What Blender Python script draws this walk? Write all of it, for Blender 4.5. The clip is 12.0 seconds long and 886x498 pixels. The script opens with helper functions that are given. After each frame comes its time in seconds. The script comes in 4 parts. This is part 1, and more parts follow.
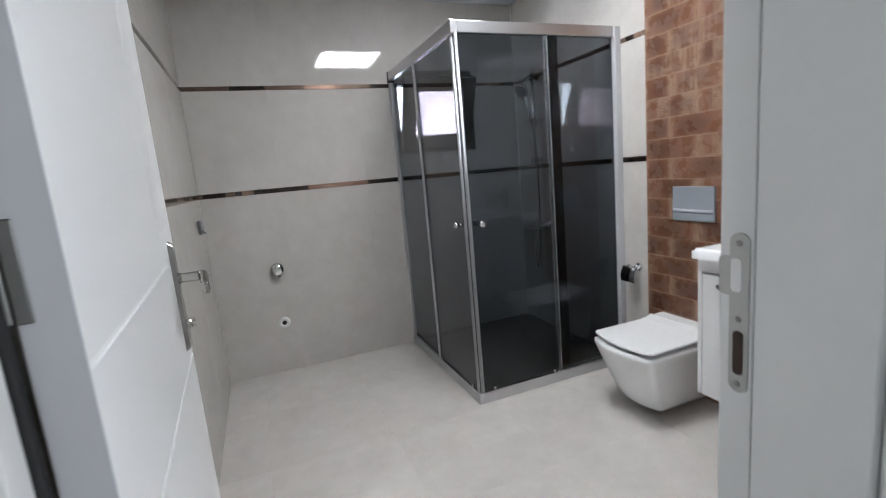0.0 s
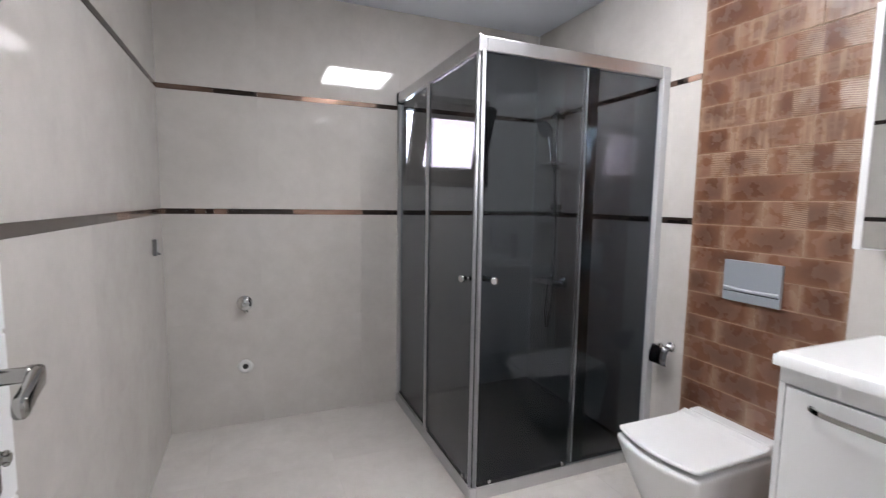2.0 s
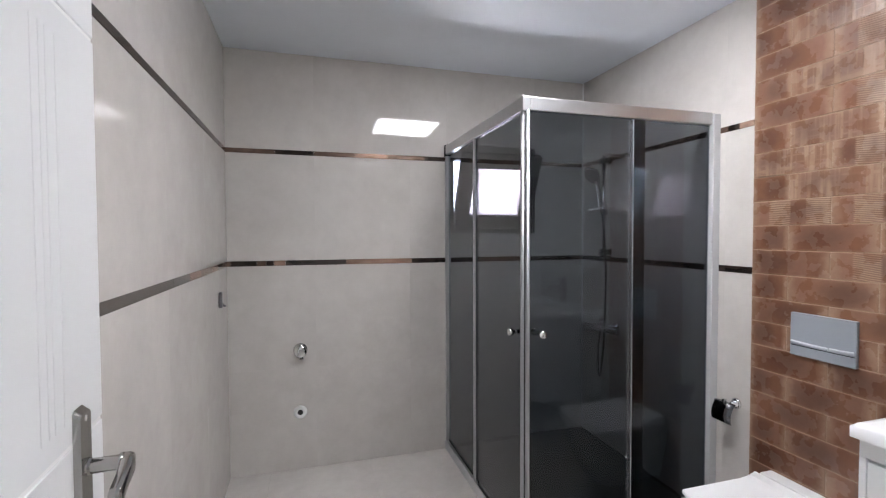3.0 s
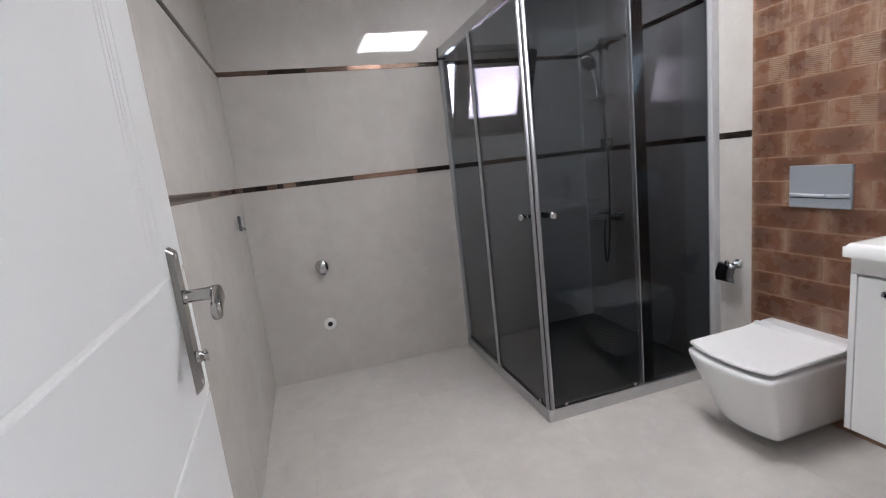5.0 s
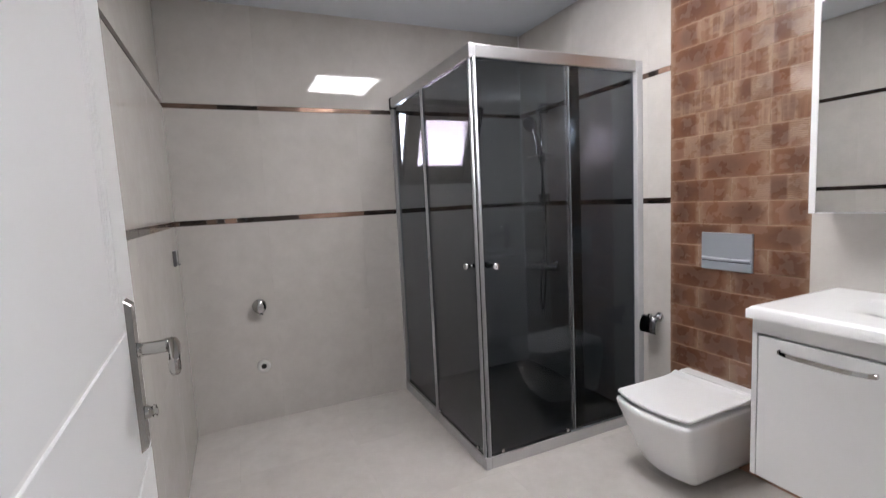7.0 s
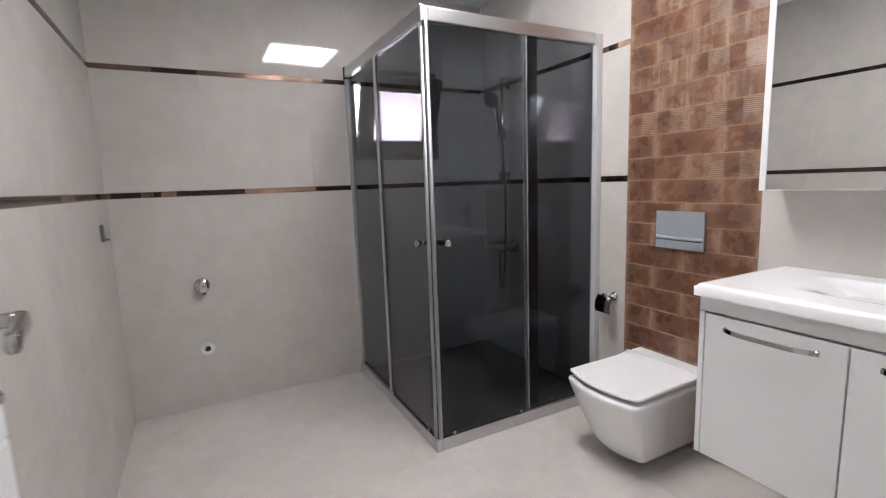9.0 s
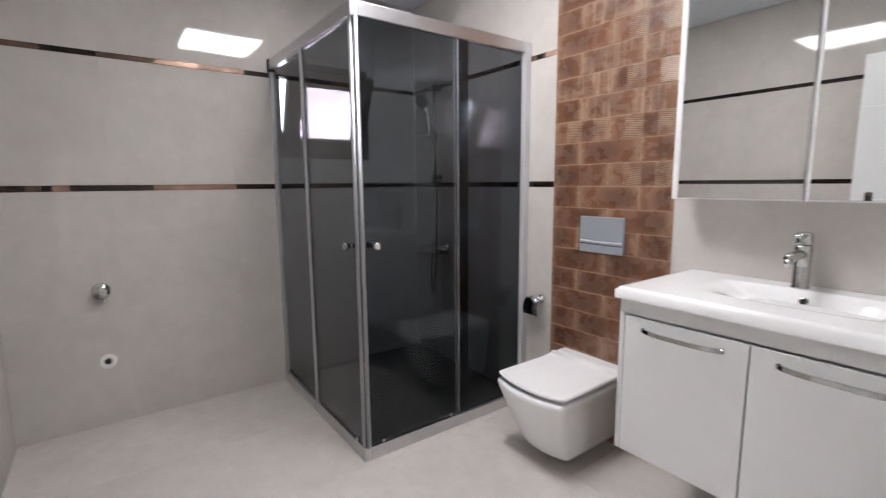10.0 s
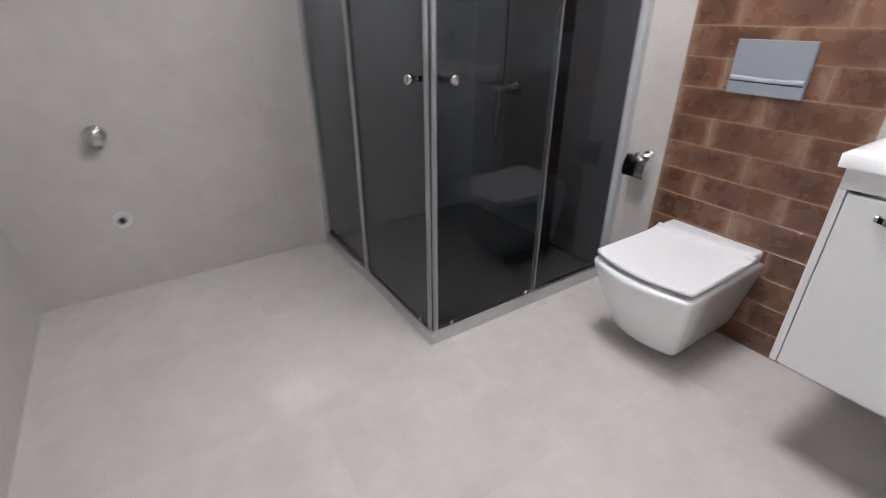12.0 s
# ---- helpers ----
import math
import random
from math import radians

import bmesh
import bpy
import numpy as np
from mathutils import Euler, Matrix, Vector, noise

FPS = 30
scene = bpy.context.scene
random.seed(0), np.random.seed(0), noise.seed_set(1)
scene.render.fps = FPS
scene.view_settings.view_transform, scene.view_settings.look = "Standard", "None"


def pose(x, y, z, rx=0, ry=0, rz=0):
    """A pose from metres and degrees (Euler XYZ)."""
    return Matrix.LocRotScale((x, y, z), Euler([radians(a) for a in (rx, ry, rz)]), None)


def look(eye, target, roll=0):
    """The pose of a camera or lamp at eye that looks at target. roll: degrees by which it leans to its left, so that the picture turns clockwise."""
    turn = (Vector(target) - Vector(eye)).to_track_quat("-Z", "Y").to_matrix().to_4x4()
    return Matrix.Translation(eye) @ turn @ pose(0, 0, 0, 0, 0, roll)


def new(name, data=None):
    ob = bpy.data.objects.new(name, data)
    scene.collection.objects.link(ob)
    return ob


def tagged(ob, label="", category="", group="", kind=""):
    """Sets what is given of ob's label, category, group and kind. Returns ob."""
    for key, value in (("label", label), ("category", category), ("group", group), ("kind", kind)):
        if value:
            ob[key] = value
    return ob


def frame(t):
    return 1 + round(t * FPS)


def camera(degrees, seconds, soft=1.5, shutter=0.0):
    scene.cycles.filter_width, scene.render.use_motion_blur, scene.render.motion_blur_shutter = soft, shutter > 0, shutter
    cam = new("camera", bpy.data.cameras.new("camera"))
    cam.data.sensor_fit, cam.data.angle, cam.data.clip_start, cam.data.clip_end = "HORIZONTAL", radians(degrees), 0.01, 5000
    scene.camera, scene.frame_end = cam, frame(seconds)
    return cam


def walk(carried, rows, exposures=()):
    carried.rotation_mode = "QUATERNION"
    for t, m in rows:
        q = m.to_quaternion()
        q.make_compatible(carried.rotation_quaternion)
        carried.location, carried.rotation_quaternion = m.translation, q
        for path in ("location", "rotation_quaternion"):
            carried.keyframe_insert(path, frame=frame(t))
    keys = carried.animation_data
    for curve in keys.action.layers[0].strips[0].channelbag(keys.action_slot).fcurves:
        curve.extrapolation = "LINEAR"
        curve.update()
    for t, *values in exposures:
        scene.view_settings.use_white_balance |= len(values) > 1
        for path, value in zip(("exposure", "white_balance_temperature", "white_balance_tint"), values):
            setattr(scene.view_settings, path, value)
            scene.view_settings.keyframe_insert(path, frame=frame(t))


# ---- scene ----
cam = camera(87.7, 12.0, soft=1.15, shutter=0.4)
PATH = [
    (0, (0.337, -0.355, 1.309), (1.055, 1.482, 0.977), -5.1),
    (0.5, (0.397, -0.252, 1.313), (1.091, 1.607, 1.064), -0.7),
    (1, (0.38, -0.154, 1.337), (1.321, 1.602, 1.162), 0.3),
    (1.5, (0.376, -0.038, 1.348), (1.329, 1.702, 1.094), 0.7),
    (2, (0.459, 0.078, 1.35), (1.22, 1.916, 1.149), 0.9),
    (2.5, (0.441, 0.077, 1.397), (1.087, 1.968, 1.312), 0.6),
    (3, (0.45, 0.046, 1.445), (1.017, 1.963, 1.385), -0.2),
    (3.5, (0.455, 0.05, 1.308), (0.87, 1.994, 1.08), 0.3),
    (3.7, (0.458, 0.04, 1.26), (0.778, 1.995, 0.988), -1.8),
    (5.3, (0.344, -0.042, 1.301), (0.92, 1.834, 0.914), -7.4),
    (5.5, (0.338, -0.047, 1.307), (0.891, 1.83, 0.891), -8.5),
    (6, (0.342, -0.022, 1.302), (0.988, 1.828, 0.902), -6.0),
    (6.5, (0.325, -0.032, 1.304), (0.998, 1.83, 1.018), -1.8),
    (7, (0.313, -0.06, 1.338), (1.124, 1.756, 1.129), -2.9),
    (7.2, (0.305, -0.078, 1.344), (1.13, 1.738, 1.195), -2.8),
    (8.8, (0.376, -0.078, 1.326), (1.296, 1.681, 1.081), -3.4),
    (9, (0.433, -0.019, 1.292), (1.351, 1.735, 1.006), -2.0),
    (9.5, (0.489, 0.016, 1.282), (1.463, 1.738, 0.983), -1.2),
    (10, (0.46, 0.011, 1.29), (1.628, 1.61, 1.007), -0.5),
    (10.5, (0.443, 0.009, 1.287), (1.797, 1.447, 0.976), -0.6),
    (11, (0.483, 0.079, 1.279), (1.703, 1.606, 0.855), 0.7),
    (11.5, (0.503, 0.214, 1.176), (1.224, 1.876, 0.329), 2.9),
    (12, (0.555, 0.573, 1.203), (1.537, 2.056, 0.290), 0.0),
]
EXPOSURES = [(0.0, 0.06, 6450, 10), (0.5, 0.08, 6550, 11), (1.5, 0.18, 6700, 14), (2.0, 0.22, 6650, 14), (3.0, 0.24, 6600, 14), (3.5, 0.2, 6600, 14), (5.5, 0.03, 6700, 14), (6.5, 0.03, 6800, 15), (7.0, 0.08, 6800, 15), (9.5, 0.14, 6850, 16), (10.5, 0.1, 6800, 15), (11.5, 0.10, 6700, 15), (12.0, 0.18, 6650, 15)]
walk(cam, [(t, look(eye, target, roll)) for t, eye, target, roll in PATH], EXPOSURES)

# ---- world, lights ----
world = bpy.data.worlds.new("sky")
scene.world = world
world.use_nodes = True
wn = world.node_tree
sky = wn.nodes.new("ShaderNodeTexSky")
sky.sky_type = "NISHITA"
sky.sun_disc = False
sky.sun_elevation, sky.sun_rotation = radians(42), radians(200)
wn.nodes["Background"].inputs["Strength"].default_value = 0.12
wn.links.new(sky.outputs[0], wn.nodes["Background"].inputs["Color"])
PANEL_GLOW = 30.0
SKY_GLOW = 26.0

# unseen area lamp, added to light the hall and door leaf from the east
hall_fill = bpy.data.lights.new("hall_daylight", "AREA")
hall_fill.shape, hall_fill.size, hall_fill.size_y = "RECTANGLE", 1.4, 1.25
hall_fill.energy, hall_fill.color = 27.0, (0.91, 0.95, 1.0)
lamp_ob = new("hall_daylight", hall_fill)
lamp_ob.matrix_world = look((1.93, -0.85, 1.6), (0.0, -0.75, 1.45))

# ---- materials ----
def mat(name):
    m = bpy.data.materials.new(name)
    m.use_nodes = True
    nt = m.node_tree
    return m, nt, nt.nodes["Principled BSDF"]


def nd(nt, kind, **kw):
    n = nt.nodes.new(kind)
    for k, v in kw.items():
        if k in n.inputs:
            n.inputs[k].default_value = v
    return n


def ramp(nt, src, stops):
    r = nt.nodes.new("ShaderNodeValToRGB")
    els = r.color_ramp.elements
    while len(els) < len(stops):
        els.new(0.5)
    for e, (p, c) in zip(els, stops):
        e.position = p
        e.color = (*c, 1.0) if len(c) == 3 else c
    nt.links.new(src, r.inputs[0])
    return r.outputs[0]


def mixc(nt, fac, a, b, mode="MIX"):
    n = nt.nodes.new("ShaderNodeMix")
    n.data_type, n.blend_type = "RGBA", mode
    for sock, v in ((n.inputs[0], fac), (n.inputs[6], a), (n.inputs[7], b)):
        if isinstance(v, (int, float)):
            sock.default_value = v
        elif isinstance(v, tuple):
            sock.default_value = (*v, 1.0)
        else:
            nt.links.new(v, sock)
    return n.outputs[2]


def maths(nt, op, a, b=0.0):
    n = nt.nodes.new("ShaderNodeMath")
    n.operation = op
    for sock, v in ((n.inputs[0], a), (n.inputs[1], b)):
        if isinstance(v, (int, float)):
            sock.default_value = v
        else:
            nt.links.new(v, sock)
    return n.outputs[0]


def bump(nt, p, height, strength, distance):
    b = nt.nodes.new("ShaderNodeBump")
    b.inputs["Strength"].default_value, b.inputs["Distance"].default_value = strength, distance
    nt.links.new(height, b.inputs["Height"])
    nt.links.new(b.outputs[0], p.inputs["Normal"])


def noise_of(nt, scale, detail=4.0, coord="Object", rough=0.55, stretch=(1, 1, 1), shift=True):
    tc = nt.nodes.new("ShaderNodeTexCoord")
    mp = nt.nodes.new("ShaderNodeMapping")
    mp.inputs["Scale"].default_value = stretch
    nt.links.new(tc.outputs[coord], mp.inputs["Vector"])
    if shift:
        oi = nt.nodes.new("ShaderNodeObjectInfo")
        sc = nt.nodes.new("ShaderNodeVectorMath")
        sc.operation = "SCALE"
        sc.inputs[0].default_value = (37.0, 19.0, 53.0)
        nt.links.new(oi.outputs["Random"], sc.inputs["Scale"])
        nt.links.new(sc.outputs[0], mp.inputs["Location"])
    n = nd(nt, "ShaderNodeTexNoise", Scale=scale, Detail=detail, Roughness=rough)
    nt.links.new(mp.outputs[0], n.inputs["Vector"])
    return n.outputs["Fac"]


def stone_tile(name, dark, light, rough_lo, rough_hi):
    """Polished stone-look porcelain with soft clouding, a fine grain and faint smears in its gloss."""
    m, nt, p = mat(name)
    cloud = noise_of(nt, 2.4, 5.0, rough=0.6)
    vein = noise_of(nt, 9.0, 6.0, rough=0.7)
    base = ramp(nt, cloud, [(0.3, dark), (0.7, light)])
    base = mixc(nt, 0.25, base, ramp(nt, vein, [(0.35, tuple(c * 0.9 for c in dark)), (0.65, tuple(min(1, c * 1.06) for c in light))]))
    nt.links.new(base, p.inputs["Base Color"])
    p.inputs["IOR"].default_value = 1.62
    smear = noise_of(nt, 3.7, 3.0)
    r = nt.nodes.new("ShaderNodeMapRange")
    r.inputs["From Min"].default_value, r.inputs["From Max"].default_value = 0.3, 0.7
    r.inputs["To Min"].default_value, r.inputs["To Max"].default_value = rough_lo, rough_hi
    nt.links.new(smear, r.inputs["Value"])
    nt.links.new(r.outputs[0], p.inputs["Roughness"])
    bump(nt, p, noise_of(nt, 3.0, 2.0), 0.020, 0.02)
    return m


WALL_TILE = stone_tile("wall_tile", (0.55, 0.52, 0.49), (0.63, 0.60, 0.57), 0.025, 0.06)
FLOOR_TILE = stone_tile("floor_tile", (0.585, 0.552, 0.522), (0.69, 0.655, 0.625), 0.015, 0.04)


def paint(name, colour, rough, grain=180.0, strength=0.08, vary=0.06):
    m, nt, p = mat(name)
    c = ramp(nt, noise_of(nt, 1.7, 4.0), [(0.3, tuple(v * (1 - vary) for v in colour)), (0.7, tuple(min(1.0, v * (1 + vary * 0.5)) for v in colour))])
    nt.links.new(c, p.inputs["Base Color"])
    p.inputs["Roughness"].default_value = rough
    bump(nt, p, noise_of(nt, grain, 2.0), strength, 0.002)
    return m


CEILING_PAINT = paint("ceiling_paint", (0.74, 0.79, 0.85), 0.5)
HALL_PAINT = paint("hall_paint", (0.74, 0.74, 0.73), 0.7)
GROUT = paint("grout", (0.56, 0.535, 0.505), 0.6, 400.0, 0.1)
DOOR_LACQUER = paint("door_lacquer", (0.80, 0.81, 0.82), 0.30, 60.0, 0.05, 0.02)
FRAME_LACQUER = paint("frame_lacquer", (0.72, 0.72, 0.71), 0.38, 90.0, 0.05, 0.03)
GLOSS_WHITE = paint("gloss_white", (0.84, 0.845, 0.85), 0.12, 30.0, 0.02, 0.01)
CERAMIC = paint("ceramic", (0.90, 0.905, 0.91), 0.05, 12.0, 0.01, 0.01)
SEAT_WHITE = paint("seat_white", (0.90, 0.905, 0.91), 0.30, 60.0, 0.01, 0.01)
GROOVE = paint("groove_paint", (0.90, 0.90, 0.90), 0.35, 60.0, 0.02, 0.01)
DARK_FRAME = paint("anthracite_plastic", (0.014, 0.013, 0.015), 0.55, 120.0, 0.1, 0.1)
RUBBER = paint("black_rubber", (0.015, 0.015, 0.016), 0.6, 200.0, 0.1, 0.2)
WHITE_PLASTIC = paint("white_plastic", (0.78, 0.78, 0.77), 0.35, 100.0, 0.03, 0.03)
# near-black for solid discs that paint the shade inside openings
HOLE_SHADE = paint("hole_shade", (0.012, 0.011, 0.010), 0.7, 200.0, 0.1, 0.2)
TRAY_DARK = paint("tray_dark", (0.040, 0.041, 0.042), 0.5, 120.0, 0.04, 0.15)
MORTISE = paint("mortise_wood", (0.045, 0.027, 0.020), 0.8, 150.0, 0.5, 0.6)
# greyer than the leaf: the shade on its hinge edge is in this colour
EDGE_SHADE = paint("door_edge_shade", (0.50, 0.50, 0.52), 0.45, 90.0, 0.05, 0.04)
HOOK_GREY = paint("grey_hook_metal", (0.13, 0.13, 0.135), 0.35, 80.0, 0.05, 0.1)
FLUSH_GREY = paint("matt_silver", (0.30, 0.325, 0.36), 0.33, 60.0, 0.03, 0.03)


def metal(name, colour, rough, brushed=0.0, streak=(1, 1, 1)):
    m, nt, p = mat(name)
    p.inputs["Metallic"].default_value = 1.0
    c = ramp(nt, noise_of(nt, 6.0, 4.0), [(0.3, tuple(v * 0.92 for v in colour)), (0.7, colour)])
    nt.links.new(c, p.inputs["Base Color"])
    p.inputs["Roughness"].default_value = rough
    if brushed:
        bump(nt, p, noise_of(nt, 220.0, 3.0, stretch=streak), brushed, 0.001)
    return m


# pale grey that paints the light line along the strike jamb's bevel
BEVEL_LINE = paint("pale_bevel_line", (0.55, 0.55, 0.54), 0.6, 200.0, 0.1, 0.1)
BUTTON_CHROME = paint("button_silver", (0.52, 0.55, 0.59), 0.16, 60.0, 0.02, 0.02)
CHROME = metal("chrome", (0.60, 0.595, 0.59), 0.08)
SATIN_STEEL = metal("satin_steel", (0.52, 0.51, 0.49), 0.30, 0.15, (0.05, 1, 1))
ALU = metal("satin_aluminium", (0.62, 0.62, 0.63), 0.34, 0.10, (0.02, 0.02, 1))
PALE_ALU = paint("pale_anodised", (0.50, 0.50, 0.51), 0.22, 60.0, 0.03, 0.03)
STRIKE_STEEL = metal("strike_steel", (0.47, 0.465, 0.445), 0.36, 0.12, (1, 1, 0.05))
SHOWER_CHROME = metal("shower_chrome", (0.56, 0.56, 0.57), 0.10)
# chrome with the dark hall's reflection put into its base colour
DIM_CHROME = metal("dim_chrome", (0.40, 0.385, 0.365), 0.12)
PROFILE = metal("grey_aluminium", (0.43, 0.435, 0.45), 0.52, 0.08, (0.02, 0.02, 1))
HINGE_STEEL = metal("hinge_steel", (0.17, 0.17, 0.165), 0.35)
DARK_CHROME = metal("dark_chrome", (0.10, 0.10, 0.105), 0.16)
MIRROR, _nt, _p = mat("mirror_glass")
_p.inputs["Metallic"].default_value, _p.inputs["Roughness"].default_value = 1.0, 0.0
_p.inputs["Base Color"].default_value = (0.86, 0.88, 0.87, 1)


def tinted_glass(name, tint):
    """A thin smoked pane: tinted see-through with a clear surface gloss."""
    m, nt, p = mat(name)
    out = nt.nodes["Material Output"]
    tr = nt.nodes.new("ShaderNodeBsdfTransparent")
    tr.inputs[0].default_value = (*tint, 1)
    gl = nt.nodes.new("ShaderNodeBsdfGlossy")
    gl.inputs["Roughness"].default_value = 0.015
    gl.inputs["Color"].default_value = (0.9, 0.9, 0.9, 1)
    lw = nt.nodes.new("ShaderNodeLayerWeight")
    lw.inputs["Blend"].default_value = 0.5
    gloss = maths(nt, "ADD", maths(nt, "MULTIPLY", maths(nt, "POWER", lw.outputs["Facing"], 4.2), 0.90), 0.034)
    mx = nt.nodes.new("ShaderNodeMixShader")
    nt.links.new(gloss, mx.inputs[0])
    nt.links.new(tr.outputs[0], mx.inputs[1])
    nt.links.new(gl.outputs[0], mx.inputs[2])
    nt.links.new(mx.outputs[0], out.inputs["Surface"])
    return m


SMOKED = tinted_glass("smoked_glass", (0.422, 0.452, 0.480))


CLEAR_SEAL, _nt, _p = mat("clear_plastic_seal")
_p.inputs["Base Color"].default_value = (0.50, 0.53, 0.57, 1)
_p.inputs["Roughness"].default_value = 0.25
_p.inputs["Alpha"].default_value = 0.06

FROSTED, _nt, _p = mat("frosted_glass")
_out = _nt.nodes["Material Output"]
_tl = _nt.nodes.new("ShaderNodeBsdfTranslucent")
_tl.inputs[0].default_value = (0.66, 0.60, 0.615, 1)
_tp = _nt.nodes.new("ShaderNodeBsdfTransparent")
_tp.inputs[0].default_value = (0.62, 0.54, 0.555, 1)
_mx = _nt.nodes.new("ShaderNodeMixShader")
_mx.inputs[0].default_value = 0.6
_nt.links.new(_tl.outputs[0], _mx.inputs[1])
_nt.links.new(_tp.outputs[0], _mx.inputs[2])
_nt.links.new(_mx.outputs[0], _out.inputs["Surface"])


def glow(name, colour, strength):
    m, nt, p = mat(name)
    p.inputs["Base Color"].default_value = (*colour, 1)
    p.inputs["Emission Color"].default_value = (*colour, 1)
    p.inputs["Emission Strength"].default_value = strength
    return m


LED = glow("led_diffuser", (0.93, 0.965, 1.0), PANEL_GLOW)
DAY = glow("bright_sky", (0.90, 0.94, 1.0), SKY_GLOW)


def brick_material(name, kind):
    """Leather-brown glazed wall brick: dark middle, pale worn ends; some scored with fine lines, some with lined blocks."""
    m, nt, p = mat(name)
    oi = nt.nodes.new("ShaderNodeObjectInfo")
    tone = ramp(nt, oi.outputs["Random"], [(0.0, (0.155, 0.066, 0.039)), (0.35, (0.200, 0.090, 0.053)), (0.7, (0.175, 0.077, 0.045)), (1.0, (0.235, 0.115, 0.070))])
    tc = nt.nodes.new("ShaderNodeTexCoord")
    sep = nt.nodes.new("ShaderNodeSeparateXYZ")
    nt.links.new(tc.outputs["Generated"], sep.inputs[0])
    along, high = sep.outputs["X"], sep.outputs["Z"]
    # tan clouds, a smoky burnt patch in each brick, fine mottling
    col = mixc(nt, ramp(nt, noise_of(nt, 9.0, 3.0, stretch=(1, 1, 0.6)), [(0.44, (0, 0, 0)), (0.72, (0.5, 0.5, 0.5))]), tone, (0.27, 0.150, 0.098))
    centre = maths(nt, "ADD", maths(nt, "MULTIPLY", oi.outputs["Random"], 0.5), 0.22)
    dx = maths(nt, "MULTIPLY", maths(nt, "SUBTRACT", along, centre), 2.5)
    dz = maths(nt, "MULTIPLY", maths(nt, "SUBTRACT", high, 0.5), 1.7)
    far = maths(nt, "SQRT", maths(nt, "ADD", maths(nt, "MULTIPLY", dx, dx), maths(nt, "MULTIPLY", dz, dz)))
    far = maths(nt, "ADD", far, maths(nt, "MULTIPLY", maths(nt, "SUBTRACT", noise_of(nt, 10.0, 2.0), 0.5), 0.40))
    col = mixc(nt, ramp(nt, far, [(0.40, (0.60, 0.60, 0.60)), (1.02, (0, 0, 0))]), col, (0.074, 0.037, 0.027))
    col = mixc(nt, 0.10, col, ramp(nt, noise_of(nt, 45.0, 3.0), [(0.35, (0.065, 0.030, 0.020)), (0.7, (0.23, 0.128, 0.084))]))
    wob = maths(nt, "MULTIPLY", maths(nt, "SUBTRACT", noise_of(nt, 20.0, 3.0), 0.5), 0.26)
    ends = maths(nt, "ADD", maths(nt, "ABSOLUTE", maths(nt, "SUBTRACT", along, 0.5)), maths(nt, "MULTIPLY", wob, 0.7))
    brim = maths(nt, "ADD", maths(nt, "ABSOLUTE", maths(nt, "SUBTRACT", high, 0.5)), maths(nt, "MULTIPLY", wob, 0.35))
    worn = maths(nt, "MAXIMUM", ramp(nt, ends, [(0.37, (0, 0, 0)), (0.49, (0.64, 0.64, 0.64))]), ramp(nt, brim, [(0.43, (0, 0, 0)), (0.53, (0.52, 0.52, 0.52))]))
    col = mixc(nt, worn, col, (0.37, 0.245, 0.17))
    height = maths(nt, "MULTIPLY", noise_of(nt, 24.0, 4.0), 0.5)
    if kind != "plain":
        slant = maths(nt, "ADD", high, maths(nt, "MULTIPLY", along, 0.35 if kind == "blocked" else 0.10))
        jitter = maths(nt, "MULTIPLY", noise_of(nt, 9.0, 2.0), 0.12)
        lines = maths(nt, "ADD", maths(nt, "MULTIPLY", maths(nt, "SINE", maths(nt, "MULTIPLY", maths(nt, "ADD", slant, jitter), 84.0 if kind == "blocked" else 40.0)), 0.5), 0.5)
        if kind == "blocked":
            def span(a, b):
                up = ramp(nt, along, [(a - 0.012, (0, 0, 0)), (a + 0.012, (1, 1, 1))])
                dn = ramp(nt, along, [(b - 0.012, (1, 1, 1)), (min(b + 0.012, 1.0), (0, 0, 0))]) if b < 0.98 else 1.0
                return maths(nt, "MULTIPLY", up, dn)
            where = maths(nt, "MAXIMUM", span(0.24, 0.52), span(0.72, 1.0))
        else:
            where = ramp(nt, noise_of(nt, 6.0, 2.0, stretch=(1, 1, 0.4)), [(0.30, (0, 0, 0)), (0.50, (0.85, 0.85, 0.85))])
            grain = noise_of(nt, 46.0, 2.0, stretch=(1, 1, 0.06))
            rake = noise_of(nt, 40.0, 2.0, stretch=(0.08, 1, 1))
            lines = maths(nt, "MAXIMUM", maths(nt, "MULTIPLY", ramp(nt, rake, [(0.54, (0, 0, 0)), (0.62, (1, 1, 1))]), 0.5), ramp(nt, grain, [(0.46, (0, 0, 0)), (0.62, (1, 1, 1))]))
        pale = mixc(nt, lines, (0.215, 0.124, 0.082), (0.44, 0.31, 0.22))
        fade = maths(nt, "MULTIPLY", where, ramp(nt, noise_of(nt, 12.0, 2.0), [(0.32, (0.22, 0.22, 0.22)), (0.62, (0.70, 0.70, 0.70))]))
        col = mixc(nt, fade, col, pale)
        height = maths(nt, "ADD", height, maths(nt, "MULTIPLY", maths(nt, "MULTIPLY", lines, where), 0.4))
    nt.links.new(col, p.inputs["Base Color"])
    rr = ramp(nt, noise_of(nt, 14.0, 3.0), [(0.3, (0.20, 0.20, 0.20)), (0.7, (0.36, 0.36, 0.36))])
    nt.links.new(rr, p.inputs["Roughness"])
    bump(nt, p, height, 0.42, 0.005)
    return m


BRICK = {k: brick_material("brown_brick_" + k, k) for k in ("plain", "scored", "blocked")}
BRICK_JOINT = paint("brick_joint", (0.33, 0.225, 0.16), 0.85, 300.0, 0.3, 0.15)


